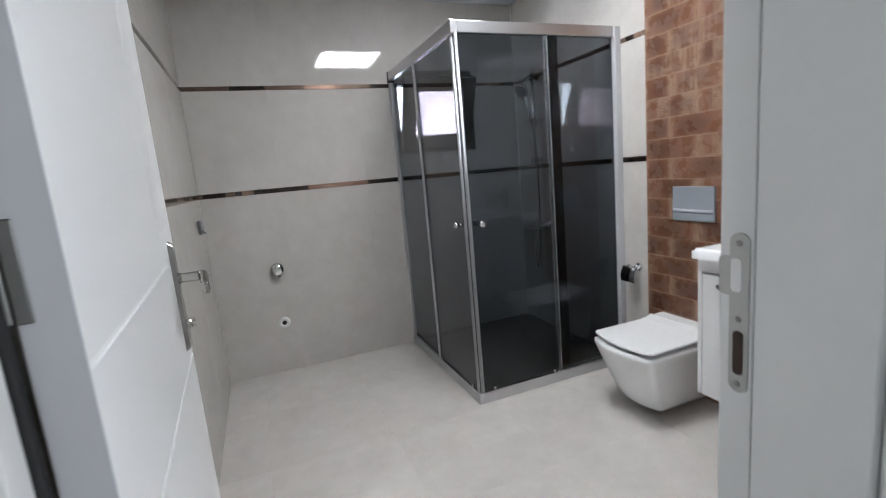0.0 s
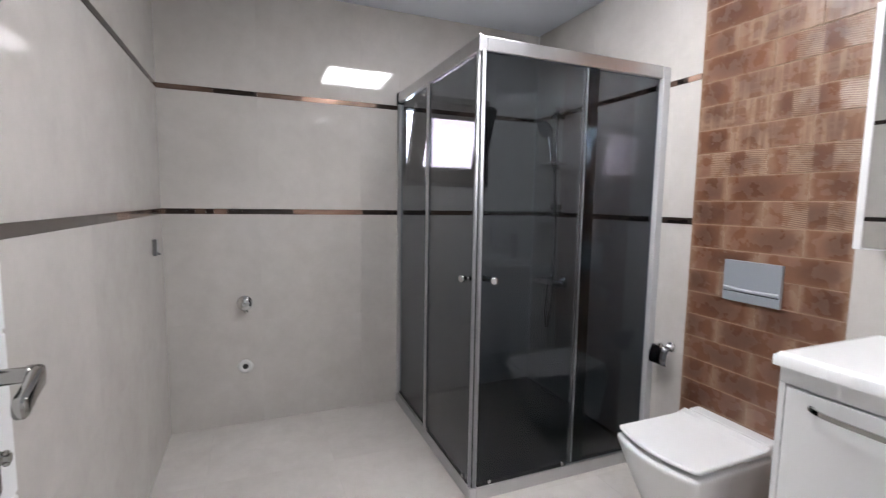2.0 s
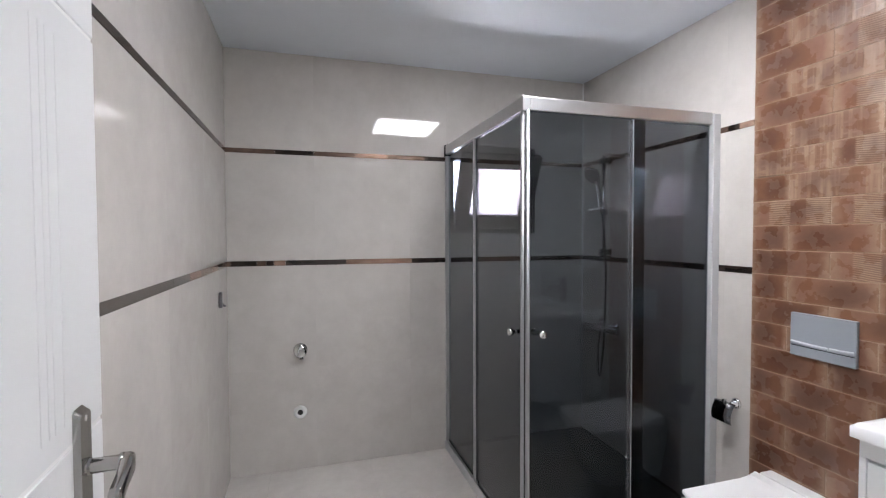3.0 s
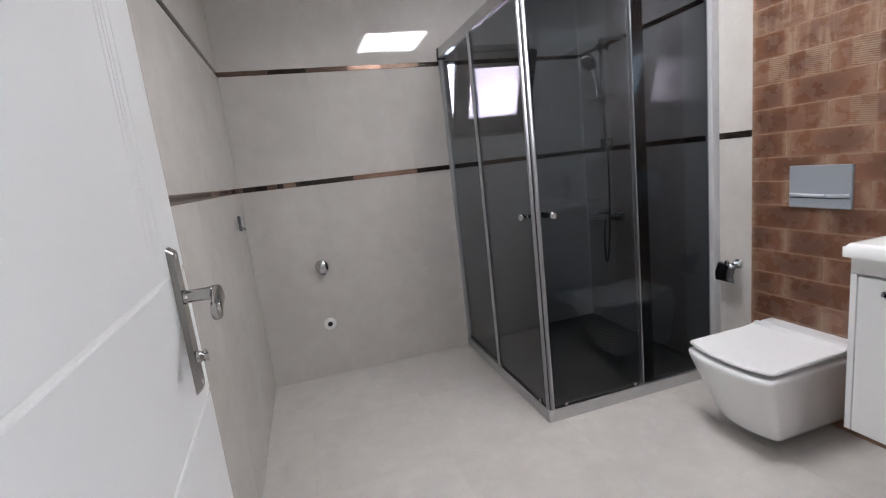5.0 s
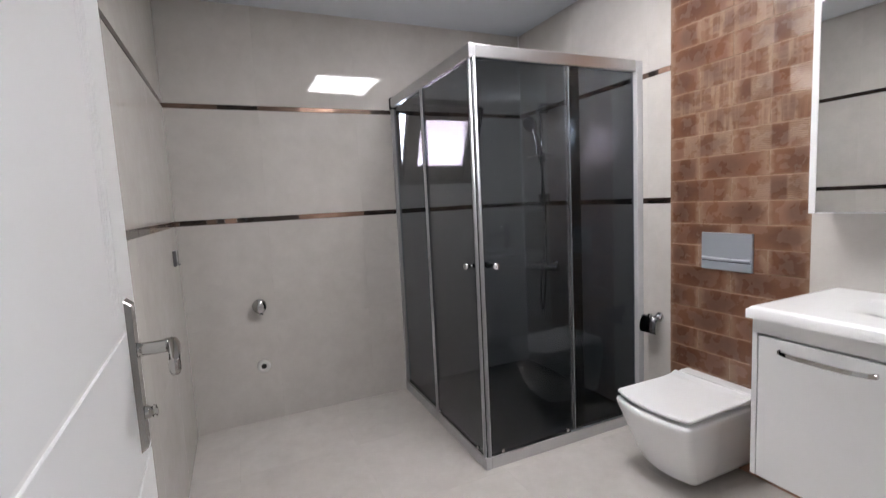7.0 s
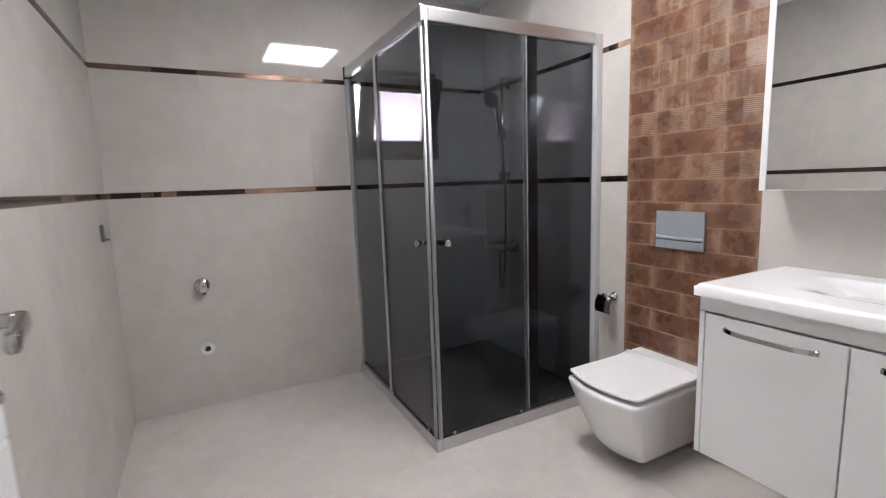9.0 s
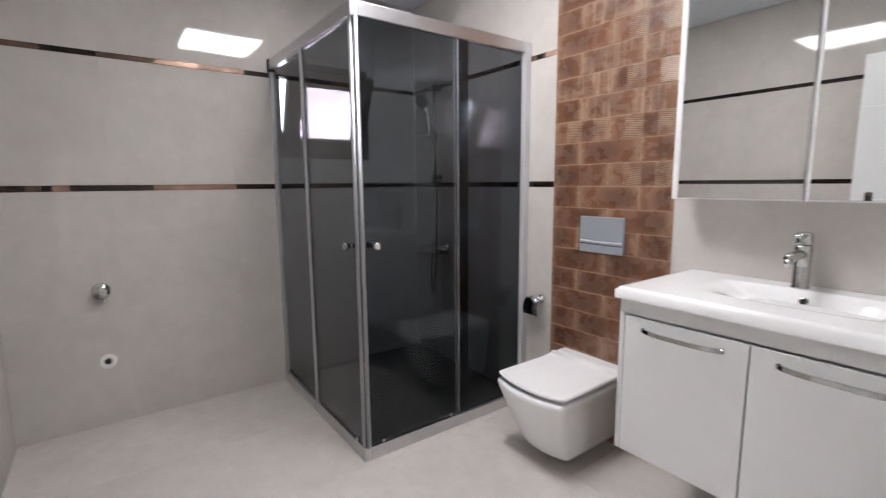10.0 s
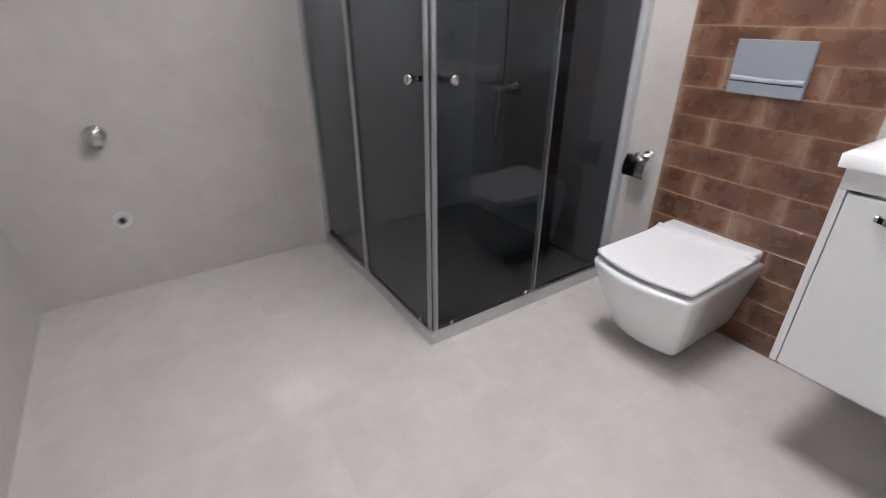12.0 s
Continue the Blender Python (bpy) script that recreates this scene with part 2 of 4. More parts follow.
def band_material(name, a, b, metallic, rough):
    m, nt, p = mat(name)
    c = ramp(nt, noise_of(nt, 14.0, 3.0, stretch=(1, 1, 3)), [(0.35, a), (0.65, b)])
    nt.links.new(c, p.inputs["Base Color"])
    p.inputs["Metallic"].default_value, p.inputs["Roughness"].default_value = metallic, rough
    return m


BAND_DARK = band_material("band_black", (0.018, 0.013, 0.011), (0.045, 0.03, 0.024), 0.3, 0.10)
BAND_GLASS = band_material("band_bronze_glass", (0.030, 0.020, 0.016), (0.060, 0.040, 0.031), 0.0, 0.14)
BAND_GLASS.node_tree.nodes["Principled BSDF"].inputs["IOR"].default_value = 2.1
BAND_COPPER = band_material("band_copper", (0.36, 0.21, 0.15), (0.53, 0.35, 0.27), 0.7, 0.22)
BAND_BROWN = band_material("band_brown", (0.16, 0.10, 0.075), (0.30, 0.20, 0.15), 0.6, 0.16)

# ---- building helpers ----
def mesh_of(name, bm, material, smooth=False):
    me = bpy.data.meshes.new(name)
    bmesh.ops.recalc_face_normals(bm, faces=bm.faces[:])
    bm.to_mesh(me)
    bm.free()
    for poly in me.polygons:
        poly.use_smooth = smooth
    if material:
        me.materials.append(material)
    return me


def part(name, bm, material, parent=None, label="", smooth=False):
    ob = new(name, mesh_of(name, bm, material, smooth))
    if parent:
        ob.parent = parent
    if label:
        ob["label"] = label
    return ob


def thing(name, at=(0, 0, 0), label="", category="", group="", kind=""):
    ob = new(name)
    ob.location = at
    ob.empty_display_size = 0.1
    return tagged(ob, label, category, group, kind)


def box(x0, x1, y0, y1, z0, z1, bevel=0.0, seg=2, bm=None):
    own = bm or bmesh.new()
    made = bmesh.ops.create_cube(own, size=1.0)["verts"]
    for v in made:
        v.co = Vector(((x0 + x1) / 2 + v.co.x * (x1 - x0), (y0 + y1) / 2 + v.co.y * (y1 - y0), (z0 + z1) / 2 + v.co.z * (z1 - z0)))
    if bevel:
        es = list({e for v in made for e in v.link_edges})
        bmesh.ops.bevel(own, geom=es, offset=bevel, segments=seg, profile=0.5, affect="EDGES")
    return own


def cyl(a, b, r0, r1=None, seg=20, bm=None, caps=True):
    own = bm or bmesh.new()
    a, b = Vector(a), Vector(b)
    d = b - a
    m = Matrix.Translation((a + b) / 2) @ d.to_track_quat("Z", "Y").to_matrix().to_4x4()
    bmesh.ops.create_cone(own, cap_ends=caps, segments=seg, radius1=r0, radius2=r0 if r1 is None else r1, depth=d.length, matrix=m)
    return own


def lathe(origin, axis, profile, seg=24, bm=None):
    """Turns (distance along the axis, radius) pairs round the axis."""
    own = bm or bmesh.new()
    q = Vector(axis).to_track_quat("Z", "Y").to_matrix()
    rings = []
    for d, r in profile:
        rings.append([own.verts.new(Vector(origin) + q @ Vector((r * math.cos(2 * math.pi * k / seg), r * math.sin(2 * math.pi * k / seg), d))) for k in range(seg)])
    for r0, r1 in zip(rings, rings[1:]):
        for k in range(seg):
            own.faces.new((r0[k], r0[(k + 1) % seg], r1[(k + 1) % seg], r1[k]))
    own.faces.new(rings[0][::-1])
    own.faces.new(rings[-1])
    return own


def tube(points, r, seg=12, bm=None):
    own = bm or bmesh.new()
    pts = [Vector(p) for p in points]
    rings, up = [], Vector((0.13, 0.31, 0.94))
    for i, p in enumerate(pts):
        d = (pts[min(i + 1, len(pts) - 1)] - pts[max(i - 1, 0)]).normalized()
        s = d.cross(up).normalized()
        u = s.cross(d)
        rings.append([own.verts.new(p + r * (math.cos(2 * math.pi * k / seg) * s + math.sin(2 * math.pi * k / seg) * u)) for k in range(seg)])
    for r0, r1 in zip(rings, rings[1:]):
        for k in range(seg):
            own.faces.new((r0[k], r0[(k + 1) % seg], r1[(k + 1) % seg], r1[k]))
    own.faces.new(rings[0][::-1])
    own.faces.new(rings[-1])
    return own


def curve_points(ctrl, n=24):
    """A smooth line through control points."""
    c = [Vector(p) for p in ctrl]
    c = [2 * c[0] - c[1], *c, 2 * c[-1] - c[-2]]
    out = []
    for i in range(1, len(c) - 2):
        for k in range(n):
            t = k / n
            out.append(0.5 * (2 * c[i] + (c[i + 1] - c[i - 1]) * t + (2 * c[i - 1] - 5 * c[i] + 4 * c[i + 1] - c[i + 2]) * t * t + (3 * c[i] - c[i - 1] - 3 * c[i + 1] + c[i + 2]) * t ** 3))
    return out + [c[-2]]


# ---- the room's measures ----
RX, BY, SY, H = 2.392, 3.0, 0.062, 2.54     # right wall, back wall, door wall, ceiling
HX0, HX1, HY0 = -1.0, 1.9, -3.0            # hall behind the door
WX0, WX1, WZ0, WZ1 = 1.352, 2.0, 1.457, 2.05   # window opening
DX0, DX1, DH = 0.052, 0.933, 2.10              # door opening in the wall
BR0, BR1 = 1.005, 1.655                        # brick strip along the right wall
TT = 0.008                                     # tile thickness


def structure(name, bm, material, label=""):
    return tagged(part(name, bm, material), label or "", "", "", "structure")


def slab_with_hole(axis, lo, hi, a0, a1, z0, z1, ha0, ha1, hz0, hz1):
    """A wall across an axis, with one rectangular opening through it."""
    bm = bmesh.new()
    for b0, b1, c0, c1 in ((a0, ha0, z0, z1), (ha1, a1, z0, z1), (ha0, ha1, z0, hz0), (ha0, ha1, hz1, z1)):
        if b1 - b0 > 1e-4 and c1 - c0 > 1e-4:
            if axis == "y":
                box(b0, b1, lo, hi, c0, c1, bm=bm)
            else:
                box(lo, hi, b0, b1, c0, c1, bm=bm)
    return bm


floor = structure("floor", box(HX0 - 0.15, RX + 0.15, HY0 - 0.15, BY + 0.2, -0.12, -TT), GROUT, "pale beige polished porcelain tiled bathroom floor")
ceiling = structure("ceiling", box(HX0 - 0.15, RX + 0.15, HY0 - 0.15, BY + 0.2, H, H + 0.12), CEILING_PAINT, "plain painted ceiling, cool white")
wall_north = structure("wall_north", slab_with_hole("y", BY + TT, BY + 0.2, -0.15, RX + 0.15, -TT, H, WX0, WX1, WZ0, WZ1), GROUT, "beige tiled back wall with copper and black bands")
wall_west = structure("wall_west", box(-0.15, -TT, SY, BY + TT, -TT, H), GROUT, "beige tiled side wall with copper bands")
wall_east = structure("wall_east", box(RX + TT, RX + 0.15, SY, BY + TT, -TT, H), GROUT, "beige tiled wall with a brown brick strip")
wall_south = structure("wall_south", slab_with_hole("y", -0.095, SY - TT, HX0, RX + 0.15, -TT, H, DX0, DX1, -TT, DH), HALL_PAINT, "white wall with the bathroom doorway")
hall_wall_west = structure("hall_wall_west", box(HX0 - 0.15, HX0, HY0 - 0.15, SY, -TT, H), HALL_PAINT, "plain white hall wall")
# the opening here is added to let the fill lamp in
hall_wall_east = structure("hall_wall_east", slab_with_hole("x", HX1, HX1 + 0.15, HY0 - 0.15, -0.095, -TT, H, -1.6, -0.1, 0.95, 2.25), HALL_PAINT, "plain white hall wall with an opening added for the fill lamp")
hall_wall_south = structure("hall_wall_south", box(HX0, HX1, HY0 - 0.15, HY0, -TT, H), HALL_PAINT, "plain white hall wall")

corner_bead = structure("trim", cyl((RX, BY, 0.0), (RX, BY, H), 0.007, seg=10), WHITE_PLASTIC, "pale silicone bead in the tiled corner")

# ---- window ----
def window_frame_ring(x0, x1, z0, z1, w, y0, y1, bev=0.004):
    bm = bmesh.new()
    box(x0, x0 + w, y0, y1, z0, z1, bev, 1, bm)
    box(x1 - w, x1, y0, y1, z0, z1, bev, 1, bm)
    box(x0 + w, x1 - w, y0 + 0.001, y1 - 0.001, z0, z0 + w, bev, 1, bm)
    box(x0 + w, x1 - w, y0 + 0.001, y1 - 0.001, z1 - w, z1, bev, 1, bm)
    return bm


window = thing("window_1", ((WX0 + WX1) / 2, BY, WZ0), "small anthracite tilt window, tilted open, frosted pane", "window", kind="structure")
def at_local(ob, root):
    ob.parent = root
    ob.matrix_parent_inverse = Matrix.Translation(root.location).inverted()
    return ob


at_local(part("window_frame", window_frame_ring(WX0, WX1, WZ0, WZ1, 0.046, BY - 0.012, BY + 0.07), DARK_FRAME), window)
at_local(part("frame_head", box(WX0 + 0.046, WX1 - 0.046, BY - 0.010, BY + 0.066, 1.952, WZ1 - 0.046, 0.004, 1), DARK_FRAME), window)
SX0, SX1, SL = 1.396, 1.945, 0.512
sash = part("sash", window_frame_ring(SX0, SX1, 0.0, SL, 0.094, -0.03, 0.03, 0.006), DARK_FRAME, None)
sash.matrix_world = Matrix.Translation((0, BY + 0.005, 1.495)) @ Matrix.Rotation(radians(23.0), 4, "X")
at_local(sash, window)
pane = part("pane", box(SX0 + 0.088, SX1 - 0.088, -0.004, 0.004, 0.088, SL - 0.088), FROSTED, sash, "frosted glass pane")
pane.visible_shadow = False
part("window_handle", box(1.665, 1.685, -0.06, -0.03, SL - 0.06, SL - 0.03, 0.004), DARK_FRAME, sash)
backdrop = structure("backdrop", box(-1.5, 5.0, 5.0, 5.02, 0.0, 5.5), DAY, "bright overcast sky outside the window")

# ---- ceiling light ----
led = thing("ceiling_light", (1.405, 1.375, H), "square flat white LED ceiling panel, lit", "ceiling light")
at_local(part("frame", window_frame_ring(1.105, 1.705, 0, 0.60, 0.012, -0.010, 0.0, 0.002), GLOSS_WHITE), led)
led.children[0].matrix_world = Matrix.Translation((0, 1.075, H)) @ Matrix.Rotation(radians(-90), 4, "X") @ Matrix.Scale(-1, 4, (0, 0, 1)) @ Matrix.Translation((0, 0.0, 0))
at_local(part("diffuser", box(1.118, 1.692, 1.088, 1.662, H - 0.008, H - 0.001), LED), led)

# ---- door frame and door ----
frame_ob = thing("door_1", (0.5, 0.0, 0.0), "white lacquered door frame with steel strike plate", "door frame", kind="structure")
def jamb(x_rebate, x_main, x_wall, name):
    bm = bmesh.new()
    lo, hi = min(x_main, x_wall), max(x_main, x_wall)
    box(lo, hi, -0.112, 0.013, 0.0, DH, 0.003, 2, bm)
    lo, hi = min(x_rebate, x_wall), max(x_rebate, x_wall)
    box(lo, hi, 0.015, 0.067, 0.0, DH, 0.003, 2, bm)
    return at_local(part(name, bm, FRAME_LACQUER), frame_ob)


jamb(0.084, 0.098, 0.050, "hinge_jamb")
jamb(0.893, 0.882, 0.935, "strike_jamb")
at_local(part("hinge_post", box(0.052, 0.131, 0.0685, 0.106, 0.0, DH, 0.003, 2), FRAME_LACQUER), frame_ob)
at_local(part("gasket", box(0.120, 0.136, 0.1062, 0.120, 0.0, 2.06, 0.003, 2), RUBBER), frame_ob)
at_local(part("head", box(0.084, 0.893, -0.111, 0.066, 2.066, DH, 0.003), FRAME_LACQUER), frame_ob)
at_local(part("gasket", box(0.094, 0.102, 0.0135, 0.019, 0.0, 2.06), RUBBER), frame_ob)
# no rubber here: a thin strip painted as the bevel's lighter line
at_local(part("gasket", box(0.8825, 0.889, 0.0132, 0.0148, 0.0, 2.06), BEVEL_LINE), frame_ob)
for x0, x1 in ((0.008, 0.09), (0.893, 0.975)):
    at_local(part("architrave", box(x0, x1, -0.129, -0.1125, 0.0, 2.16, 0.007, 3), FRAME_LACQUER), frame_ob)
at_local(part("architrave", box(0.09, 0.893, -0.129, -0.1125, 2.08, 2.16, 0.007, 3), FRAME_LACQUER), frame_ob)


def rounded_rect(w, h, r, n=6):
    pts = []
    for cx, cy, a0 in ((w / 2 - r, h / 2 - r, 0), (-w / 2 + r, h / 2 - r, 90), (-w / 2 + r, -h / 2 + r, 180), (w / 2 - r, -h / 2 + r, 270)):
        for k in range(n + 1):
            a = radians(a0 + 90 * k / n)
            pts.append((cx + r * math.cos(a), cy + r * math.sin(a)))
    return pts


def extrude_outline(pts, place, depth, bm=None, inset=0.0):
    """A flat outline given thickness; place maps (u, v, d) into the world."""
    own = bm or bmesh.new()
    front = [own.verts.new(place(u * (1 - inset), v * (1 - inset), depth)) for u, v in pts]
    back = [own.verts.new(place(u, v, 0)) for u, v in pts]
    own.faces.new(front)
    own.faces.new(back[::-1])
    for k in range(len(pts)):
        j = (k + 1) % len(pts)
        own.faces.new((front[k], back[k], back[j], front[j]))
    return own


strike_at = lambda u, v, d: Vector((0.8927 - d, 0.038 + u, 1.093 + v))
strike = at_local(part("strike_plate", extrude_outline(rounded_rect(0.026, 0.214, 0.012), strike_at, 0.0022), STRIKE_STEEL, None, "brushed steel strike plate"), frame_ob)
lip_at = lambda u, v, d: Vector((0.8927 - d, 0.0535 + u, 1.143 + v))
part("lip", extrude_outline(rounded_rect(0.024, 0.052, 0.006), lip_at, 0.0020), STRIKE_STEEL, strike)
for name, u, v, w, h, m_ in (("latch_hole", 0.004, 0.052, 0.014, 0.044, WHITE_PLASTIC), ("bolt_hole", 0.0, -0.052, 0.014, 0.06, MORTISE)):
    hole_at = lambda a, b, d, u=u, v=v: Vector((0.8904 - d, 0.038 + u + a, 1.093 + v + b))
    part(name, extrude_outline(rounded_rect(w, h, 0.0055), hole_at, 0.0006), m_, strike)
for v in (0.094, -0.006, -0.095):
    bm = lathe((0.8908, 0.038, 1.093 + v), (-1, 0, 0), [(0, 0.0042), (0.0008, 0.0040), (0.0012, 0.0030), (0.0008, 0.0012)], 14)
    part("screw", bm, DIM_CHROME, strike)

# leaf, built along +y from its hinge, corridor face at x = 0
LEAF_W, LEAF_Z0, LEAF_Z1 = 0.752, 0.008, 2.055
leaf = thing("door", (0.181, 0.124, 0.0), "white lacquered interior door, standing open against the wall", "door")
leaf.rotation_euler = (0, 0, radians(2.9))
bm = bmesh.new()
grooves = (0.30, 0.932, 1.166, 1.74)
cuts = [LEAF_Z0, *[z for g in grooves for z in (g - 0.003, g + 0.003)], LEAF_Z1]
for z0, z1 in zip(cuts[::2], cuts[1::2]):
    box(-0.042, 0.0, 0.0, LEAF_W, z0, z1, 0.0015, 1, bm)
panel_ob = part("leaf_panel", bm, DOOR_LACQUER, leaf)
# plain strip over the hinge edge, its shade painted in as grey
part("edge_band", box(-0.0415, -0.0008, -0.0012, 0.0016, LEAF_Z0 + 0.001, LEAF_Z1 - 0.001, 0.0005, 1), EDGE_SHADE, leaf)
for g in grooves:
    part("groove", box(-0.040, -0.0022, 0.002, LEAF_W - 0.002, g - 0.004, g + 0.004), GROOVE, leaf)
for y in (0.560, 0.580, 0.596, 0.622):
    part("bead", box(-0.0010, 0.0006, y - 0.0012, y + 0.0012, 1.20, 1.70, 0.0005, 1), DOOR_LACQUER, leaf)
for z in (0.25, 1.258, 1.86):
    bm = box(-0.0415, -0.029, -0.0032, 0.001, z - 0.044, z + 0.044, 0.0012, 1)
    cyl((-0.046, -0.003, z - 0.042), (-0.046, -0.003, z + 0.042), 0.004, seg=12, bm=bm)
    part("hinge", bm, HINGE_STEEL, leaf, "dull grey steel hinge")
# long back plate with lever and thumb turn
hy = 0.662
lock_at = lambda u, v, d: Vector((d, hy + u, 1.088 + v))
plate_bm = extrude_outline(rounded_rect(0.038, 0.246, 0.007), lock_at, 0.009, inset=0.06)
back_plate = part("door_handle", plate_bm, DIM_CHROME, leaf, "polished chrome lever handle on a long plate")
NZ = 1.128
# neck straight out, then a flat grip that widens to a square-cut end
neck = tube(curve_points([(0.008, hy, NZ), (0.030, hy, NZ), (0.052, hy, NZ)], 4), 0.0105, 14)
rings = []
for x, y, z, w, h in ((0.050, hy + 0.010, NZ, 0.008, 0.010), (0.055, hy + 0.006, NZ, 0.010, 0.011), (0.059, hy - 0.010, NZ - 0.003, 0.010, 0.0115), (0.0605, hy - 0.038, NZ - 0.009, 0.0085, 0.0115), (0.0615, hy - 0.068, NZ - 0.016, 0.0085, 0.0125), (0.0615, hy - 0.073, NZ - 0.017, 0.0075, 0.0115)):
    rings.append([neck.verts.new((x + w * math.copysign(abs(math.cos(k * math.pi / 8)) ** 0.6, math.cos(k * math.pi / 8)), y, z + h * math.copysign(abs(math.sin(k * math.pi / 8)) ** 0.6, math.sin(k * math.pi / 8)))) for k in range(16)])
for r0, r1 in zip(rings, rings[1:]):
    for k in range(16):
        neck.faces.new((r0[k], r0[(k + 1) % 16], r1[(k + 1) % 16], r1[k]))
neck.faces.new(rings[0])
neck.faces.new(rings[-1][::-1])
part("lever", neck, DIM_CHROME, back_plate, smooth=True)
part("lever_rose", lathe((0.008, hy, NZ), (1, 0, 0), [(0, 0.0122), (0.004, 0.0118), (0.007, 0.0105)], 20), DIM_CHROME, back_plate, smooth=False)
bm = lathe((0.008, hy, 1.025), (1, 0, 0), [(0, 0.011), (0.006, 0.010), (0.012, 0.006), (0.018, 0.006)], 18)
box(0.018, 0.025, hy - 0.003, hy + 0.003, 1.015, 1.035, 0.0015, 1, bm)
part("thumb_turn", bm, DIM_CHROME, back_plate)
for z in (1.196, 0.982):
    part("screw", lathe((0.0085, hy, z), (1, 0, 0), [(0, 0.0045), (0.001, 0.004), (0.0014, 0.002)], 12), SATIN_STEEL, back_plate)

# ---- shower cabin ----
CX, CY, CT = 1.335, 1.836, 2.034
cabin = thing("shower_cabin", (CX, CY, 0), "corner shower cabin of smoked glass with satin aluminium rails", "shower cabin")
def cab(name, bm, m, label="", smooth=False):
    return at_local(part(name, bm, m, None, label, smooth), cabin)


for z0, z1, dep in ((0.0, 0.062, 0.034), (1.976, CT, 0.036)):
    nm = "bottom_rail" if z0 == 0 else "top_rail"
    cab(nm, box(CX, CX + dep, CY, BY - 0.001, z0, z1, 0.003), ALU)
    cab(nm, box(CX + dep, RX - 0.044, CY, CY + dep, z0, z1, 0.003), ALU)
cab("corner_bracket", box(CX - 0.002, CX + 0.014, CY - 0.002, CY + 0.014, 1.972, CT + 0.003, 0.002), ALU)
cab("end_cap", box(CX - 0.003, CX + 0.04, BY - 0.03, BY - 0.001, 1.965, CT + 0.006, 0.003), RUBBER, "black plastic end cap")
cab("wall_profile", box(CX + 0.004, CX + 0.032, BY - 0.028, BY - 0.001, 0.062, 1.976, 0.002), ALU)
cab("wall_profile", box(RX - 0.043, RX - 0.001, CY - 0.006, CY + 0.038, 0.0, CT - 0.004, 0.003), PALE_ALU, "pale grey anodised wall profile")
GZ0, GZ1 = 0.060, 1.978
fixed = cab("fixed_pane", box(CX + 0.020, CX + 0.026, 2.43, BY - 0.02, GZ0, GZ1), SMOKED, "smoked glass fixed pane")
fixed2 = cab("fixed_pane", box(1.8905, RX - 0.02, CY + 0.020, CY + 0.026, GZ0, GZ1), SMOKED, "smoked glass fixed pane")
door_a = cab("sliding_door", box(CX + 0.008, CX + 0.014, CY + 0.018, 2.475, GZ0 + 0.008, GZ1), SMOKED, "smoked glass sliding door")
door_b = cab("sliding_door", box(CX + 0.018, 1.962, CY + 0.008, CY + 0.014, GZ0 + 0.008, GZ1), SMOKED, "smoked glass sliding door")
def sub(name, bm, m, parent, label="", smooth=False):
    return part(name, bm, m, parent, label, smooth)


# rounded edge profiles where the two doors meet, and the stiles of the fixed panes
sub("edge_profile", tube([(CX + 0.010, CY + 0.022, GZ0 + 0.004), (CX + 0.010, CY + 0.022, GZ1)], 0.010, 14), PROFILE, door_a, smooth=True)
sub("edge_profile", tube([(CX + 0.026, CY + 0.008, GZ0 + 0.004), (CX + 0.026, CY + 0.008, GZ1)], 0.010, 14), PROFILE, door_b, smooth=True)
sub("magnet_seal", box(CX + 0.012, CX + 0.020, CY + 0.010, CY + 0.018, GZ0, GZ1), RUBBER, door_b)
sub("stile", box(CX - 0.001, CX + 0.0072, 2.424, 2.449, GZ0 + 0.003, GZ1 - 0.003, 0.002), ALU, fixed)
sub("stile", box(1.8935, 1.8965, CY + 0.003, CY + 0.0072, GZ0 + 0.003, GZ1 - 0.003, 0.001, 1), PROFILE, fixed2)
sub("edge_seal", box(1.868, 1.8925, CY + 0.003, CY + 0.0065, GZ0 + 0.003, GZ1 - 0.003), CLEAR_SEAL, fixed2, "clear plastic edge seal")
# black strips along the panes' feet stand in for the rail's shadow gap
for ob, (x0, x1, y0, y1) in ((door_a, (CX + 0.006, CX + 0.016, CY + 0.034, 2.423)), (fixed, (CX + 0.017, CX + 0.028, 2.45, BY - 0.03)), (door_b, (CX + 0.038, 1.866, CY + 0.006, CY + 0.016)), (fixed2, (1.898, RX - 0.045, CY + 0.017, CY + 0.028))):
    sub("bottom_seal", box(x0, x1, y0, y1, GZ0 + 0.001, GZ0 + 0.016, 0.001, 1), RUBBER, ob, "black strip put in as the shadow gap above the rail")
for d, y in ((door_a, CY + 0.09), (door_a, 2.40)):
    sub("roller", lathe((CX + 0.0005, y, 0.078), (1, 0, 0), [(0, 0.009), (0.004, 0.010), (0.010, 0.008)], 14), CHROME, d)
for x in (CX + 0.10, 1.84):
    sub("roller", lathe((x, CY + 0.0005, 0.078), (0, 1, 0), [(0, 0.009), (0.004, 0.010), (0.010, 0.008)], 14), CHROME, door_b)
KNOB = [(0, 0.009), (0.006, 0.010), (0.010, 0.0075), (0.020, 0.0085), (0.024, 0.015), (0.036, 0.0175), (0.042, 0.0165), (0.045, 0.012)]
sub("knob", lathe((CX + 0.008, CY + 0.070, 1.016), (-1, 0, 0), KNOB), CHROME, door_a, "chrome mushroom knob", True)
sub("knob", lathe((CX + 0.014, CY + 0.070, 1.016), (1, 0, 0), KNOB), CHROME, door_a, "chrome mushroom knob", True)
